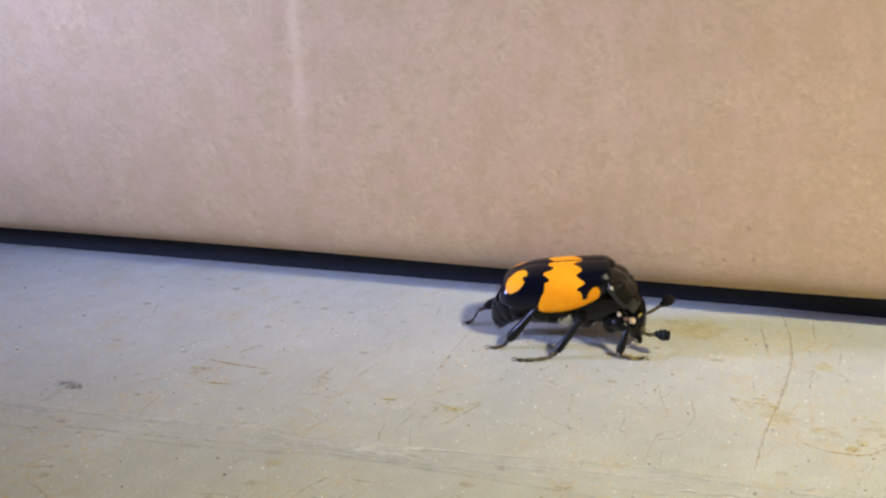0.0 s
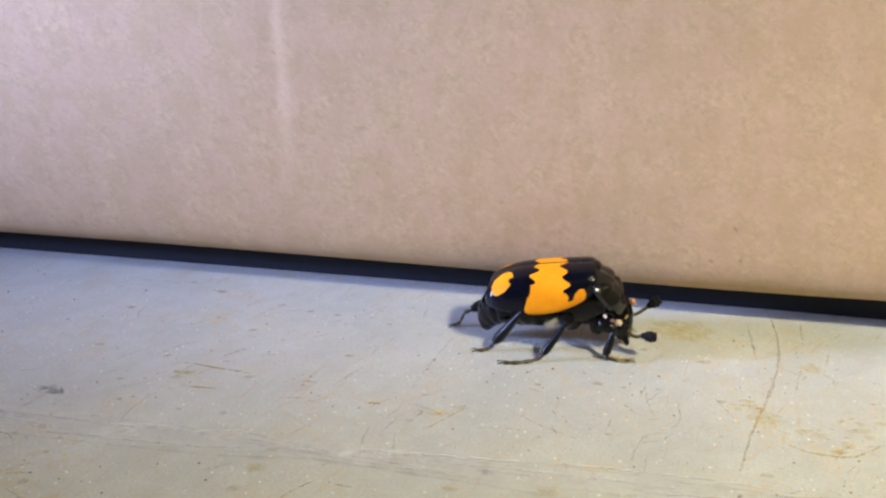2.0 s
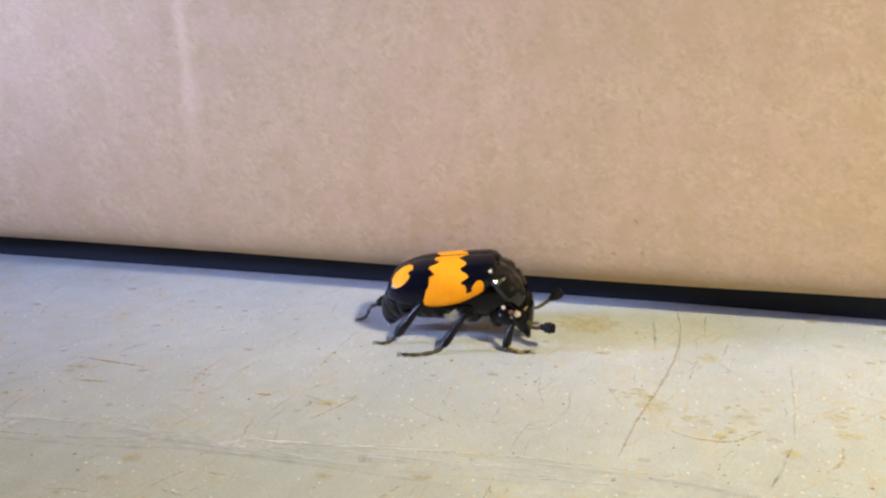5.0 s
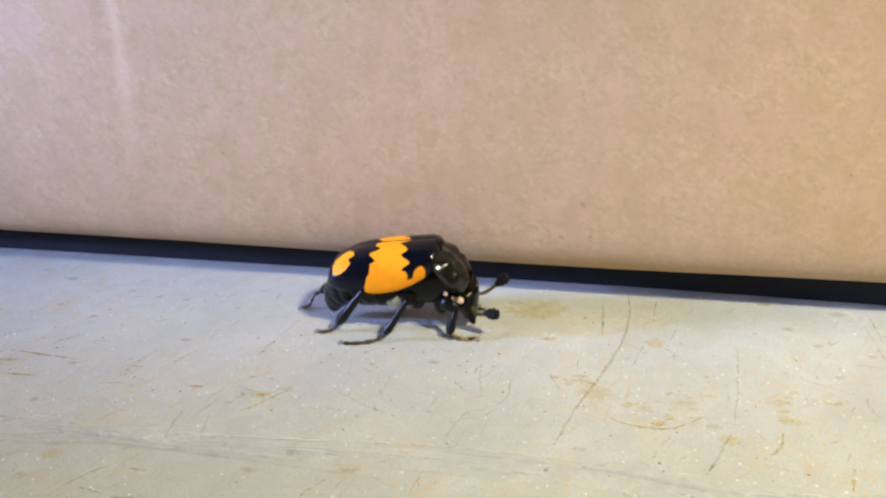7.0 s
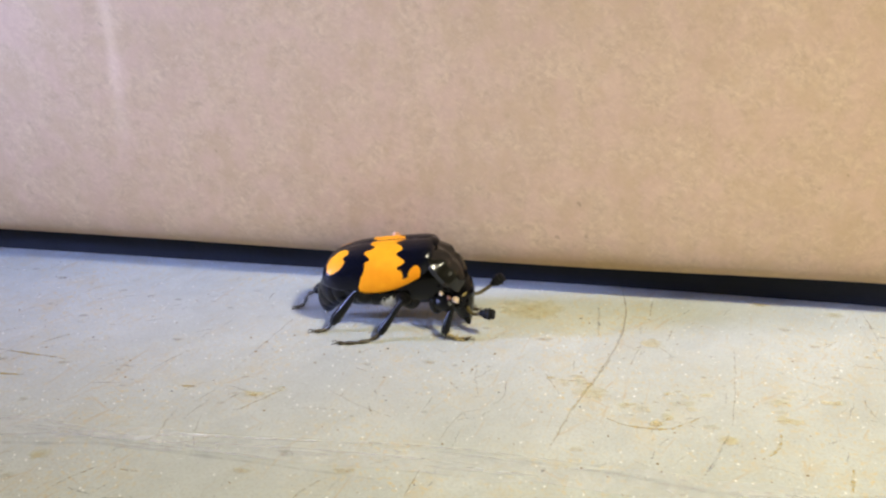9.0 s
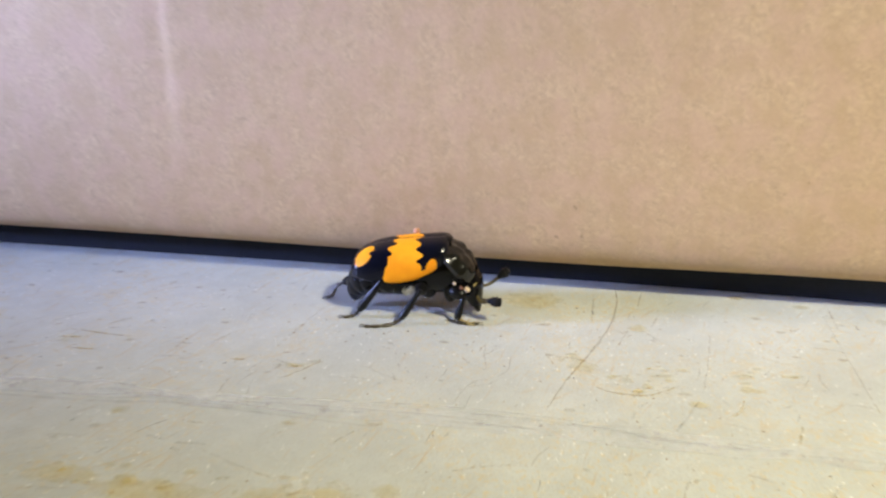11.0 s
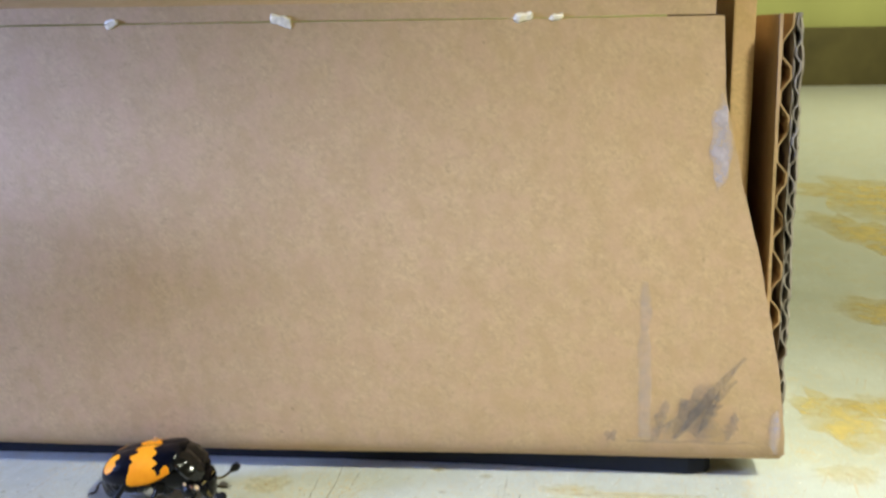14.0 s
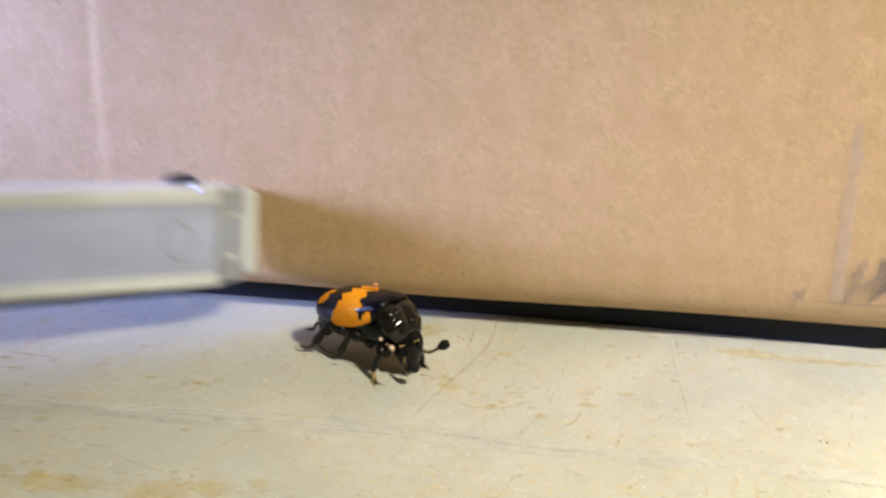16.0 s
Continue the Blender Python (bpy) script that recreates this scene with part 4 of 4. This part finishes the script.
def mite(m, mat, s=0.055):
    """A round shelled mite that clings to the beetle."""
    bm = ball(0, 0, 0.018, s, s * 0.82, 0.035, u=14, v=8)
    for k in range(8):
        a = math.pi * (0.15 + 0.24 * (k % 4)) * (1 if k < 4 else -1)
        tube([(s * 0.6 * math.cos(a), s * 0.6 * math.sin(a), 0.012), (s * 1.02 * math.cos(a), s * 0.9 * math.sin(a), 0.012), (s * 1.12 * math.cos(a), s * 1.0 * math.sin(a), 0.0)], [0.005, 0.004, 0.002], 5, bm)
    ob = part("mite", bm, mat, beetle, "small tan mite clinging to the beetle")
    ob.matrix_basis = m
    return ob


def at(x, y, z, rx=0, ry=0, rz=0):
    return pose(x * CM, y * CM, z * CM, rx, ry, rz)


mite(at(0.84, -0.335, 0.50, 75, 30, 0), MITE_PALE, 0.046)
mite(at(0.76, -0.36, 0.53, 75, 30, 20), BROWN, 0.030)
mite(at(0.67, -0.40, 0.60, 70, 50, 0), MITE_PALE, 0.026)
roamer = mite(at(0.92, 0.05, 0.93, 0, 40, 30), MITE, 0.05)

# ---- the plastic case ----
case = tagged(empty("plastic_case"), "clear plastic case with white rims that nudges the beetle", "case")
L, H, D = 16.0, 1.55, 0.75
part("body", box(-L, -0.49, 0.06, D, 0.12, H - 0.12, 0.03), PANEL, case, "frosted plastic panel")
part("upper_rim", box(-L, -0.50, 0.0, D + 0.03, H - 0.10, H, 0.04, 3), MILKY, case, "white upper rim")
part("upper_ledge", box(-L, -0.50, 0.010, 0.30, H - 0.21, H - 0.102, 0.02, 3), MILKY, case, "white ledge under the rim")
part("lower_rim", box(-L, -0.50, 0.0, D + 0.03, 0.0, 0.10, 0.04, 3), MILKY, case, "white lower rim")
part("lower_ledge", box(-L, -0.50, 0.010, 0.30, 0.102, 0.20, 0.02, 3), MILKY, case, "white ledge over the rim")
END = pose(-0.50, 0.0, 0.0, 0, 0, 24)


def end_plate():
    """The clear end, turned back from the front, with a slot through it."""
    bm = bmesh.new()
    for x0, x1, z0, z1 in ((0.01, 0.15, 0.02, H - 0.02), (0.37, 0.50, 0.02, H - 0.02), (0.151, 0.369, 0.02, 0.42), (0.151, 0.369, H - 0.42, H - 0.02)):
        box(x0, x1, 0.01, 0.13, z0, z1, 0.015, bm=bm)
    box(0.01, 0.50, 0.131, 0.55, H - 0.12, H - 0.03, 0.02, bm=bm)
    box(0.01, 0.50, 0.131, 0.55, 0.03, 0.12, 0.02, bm=bm)
    return bm


part("end_plate", leaning(end_plate(), END), CLEAR, case, "clear end with a slot")
part("end_wall", leaning(box(0.505, 0.76, 0.0, 0.52, 0.08, H - 0.08, 0.07, 3), END), MILKY, case, "white end wall")
part("hinge_bump", leaning(box(-0.30, 0.25, 0.05, 0.30, H - 0.015, H + 0.05, 0.03, 3), END), MILKY, case, "white bump on the rim")


def slot_frame():
    bm = bmesh.new()
    for x0, x1, z0, z1 in ((0.13, 0.175, 0.40, H - 0.40), (0.345, 0.39, 0.40, H - 0.40), (0.175, 0.345, 0.40, 0.45), (0.175, 0.345, H - 0.45, H - 0.40)):
        box(x0, x1, -0.02, 0.15, z0, z1, 0.015, bm=bm)
    return bm


part("slot_frame", leaning(slot_frame(), END), MILKY, case, "white frame of the slot")
ring = bmesh.new()
pts = [(-1.1 + 0.20 * math.cos(a), 0.05, H / 2 - 0.02 + 0.30 * math.sin(a)) for a in (2 * math.pi * k / 24 for k in range(25))]
part("moulded_ring", tube(pts, [0.022] * 25, 6, ring), CLEAR, case, "moulded ring in the plastic")
part("clip", leaning(ball(0, 0, 0, 0.27, 0.12, 0.14), pose(-0.95, D - 0.12, H + 0.0, 0, 0, 0)), NAVY, case, "dark navy clip")
# added strip: the blue shade below the case, made as a navy bar
part("case_shade", box(-L, -0.6, 0.16, D, -0.16, -0.005, 0.02), NAVY, case, "navy strip standing in for shade under the case")


# ---- what moves ----
def motions():
    bx, by = 0.05, -0.75
    walk(beetle, [(0, at(bx, by, 0)), (15.3, at(bx, by, 0)), (15.4, at(0.28, -0.80, 0, 0, 0, -1)), (15.5, at(0.55, -0.98, 0.01, 0, 1, -4)),
                  (15.6, at(0.88, -1.20, 0.02, 0, 2, -13)), (15.7, at(1.06, -1.16, 0.01, -2, 2, -23)), (15.8, at(0.99, -1.16, 0.01, -3, 2, -27)), (15.9, at(0.92, -1.28, 0.01, -3, 2, -29)), (16.0, at(1.04, -1.38, 0.01, -3, 2, -32))])
    # the legs step as it is pushed round
    for k, (top, hip) in enumerate(LEG_LIST):
        def swing(a):
            h = hip * CM
            return Matrix.Translation(h) @ pose(0, 0, 0, 0, 0, a) @ Matrix.Translation(-h)
        d = 14 if k % 2 else -14
        turn = (-26, -42, 10, 0, -14, 0)[k]
        walk(top, [(0, swing(0)), (15.3, swing(0)), (15.4, swing(d)), (15.5, swing(-d)), (15.6, swing(d)), (15.7, swing(d * 0.4 + turn)), (15.85, swing(d * 0.2 + turn)), (16.0, swing(d * 0.4 + turn))])
    # the case: inner corner of its end, its tilt and its turn
    walk(case, [(0, at(-44, -3.5, 5.0, 0, 0, 5)), (13.0, at(-44, -3.5, 5.0, 0, 0, 5)), (13.7, at(-9.0, -3.4, 5.2, 0, 0, 10)), (14.0, at(-5.6, -2.3, 4.1, 0, 0, 13)), (14.15, at(-5.0, -1.5, 3.2, 0, 0, 14)), (14.3, at(-4.59, -0.75, 2.22, 0, 0, 15)),
                (14.5, at(-4.36, -0.70, 1.26, 0, 0, 18)), (14.7, at(-3.65, -0.71, 0.79, 0, 1, 24)), (14.8, at(-2.77, -0.71, 0.46, 0, 2, 28)), (14.9, at(-2.13, -0.71, 0.32, 0, 3, 31)), (15.0, at(-2.14, -0.72, 0.08, 0, 3, 33)),
                (15.2, at(-1.48, -0.72, 0.11, 0, 3, 35)), (15.3, at(-0.94, -0.71, 0.13, 0, 2.5, 36)), (15.5, at(-0.08, -0.71, 0.10, 0, 1.6, 36)), (15.8, at(0.48, -0.71, 0.19, 0, 0.8, 36)), (15.9, at(0.14, -0.71, 0.34, 0, 1.6, 36)), (16.0, at(-0.97, -0.71, 0.82, 0, 3, 34))])
    walk(roamer, [(0, at(0.40, 0.30, 1.02, -40, 0, 0)), (0.6, at(0.40, 0.20, 1.12, -20, 0, 0)), (1.0, at(0.46, 0.0, 1.16, 0, 0, 0)), (1.3, at(0.70, 0.0, 1.02, 0, 40, 0)), (1.6, at(0.93, -0.03, 0.85, 0, 50, 0)), (2.0, at(0.99, -0.14, 0.70, 30, 55, 0)), (2.3, at(0.97, -0.15, 0.74, 30, 50, 0)), (2.6, at(0.88, -0.15, 0.86, 20, 50, -30)),
                  (2.9, at(0.60, -0.05, 1.08, 0, 30, -20)), (3.2, at(0.28, 0.0, 1.17, 0, 0, 90)), (3.6, at(0.20, 0.25, 1.07, -35, 0, 120)), (7.0, at(0.0, 0.32, 1.0, -45, 0, 160)), (13.0, at(0.05, 0.15, 1.14, -12, 0, 180)), (14.5, at(0.05, 0.02, 1.155, 0, 0, 180)), (16.0, at(0.10, 0.05, 1.155, -5, 0, 180))])


motions()
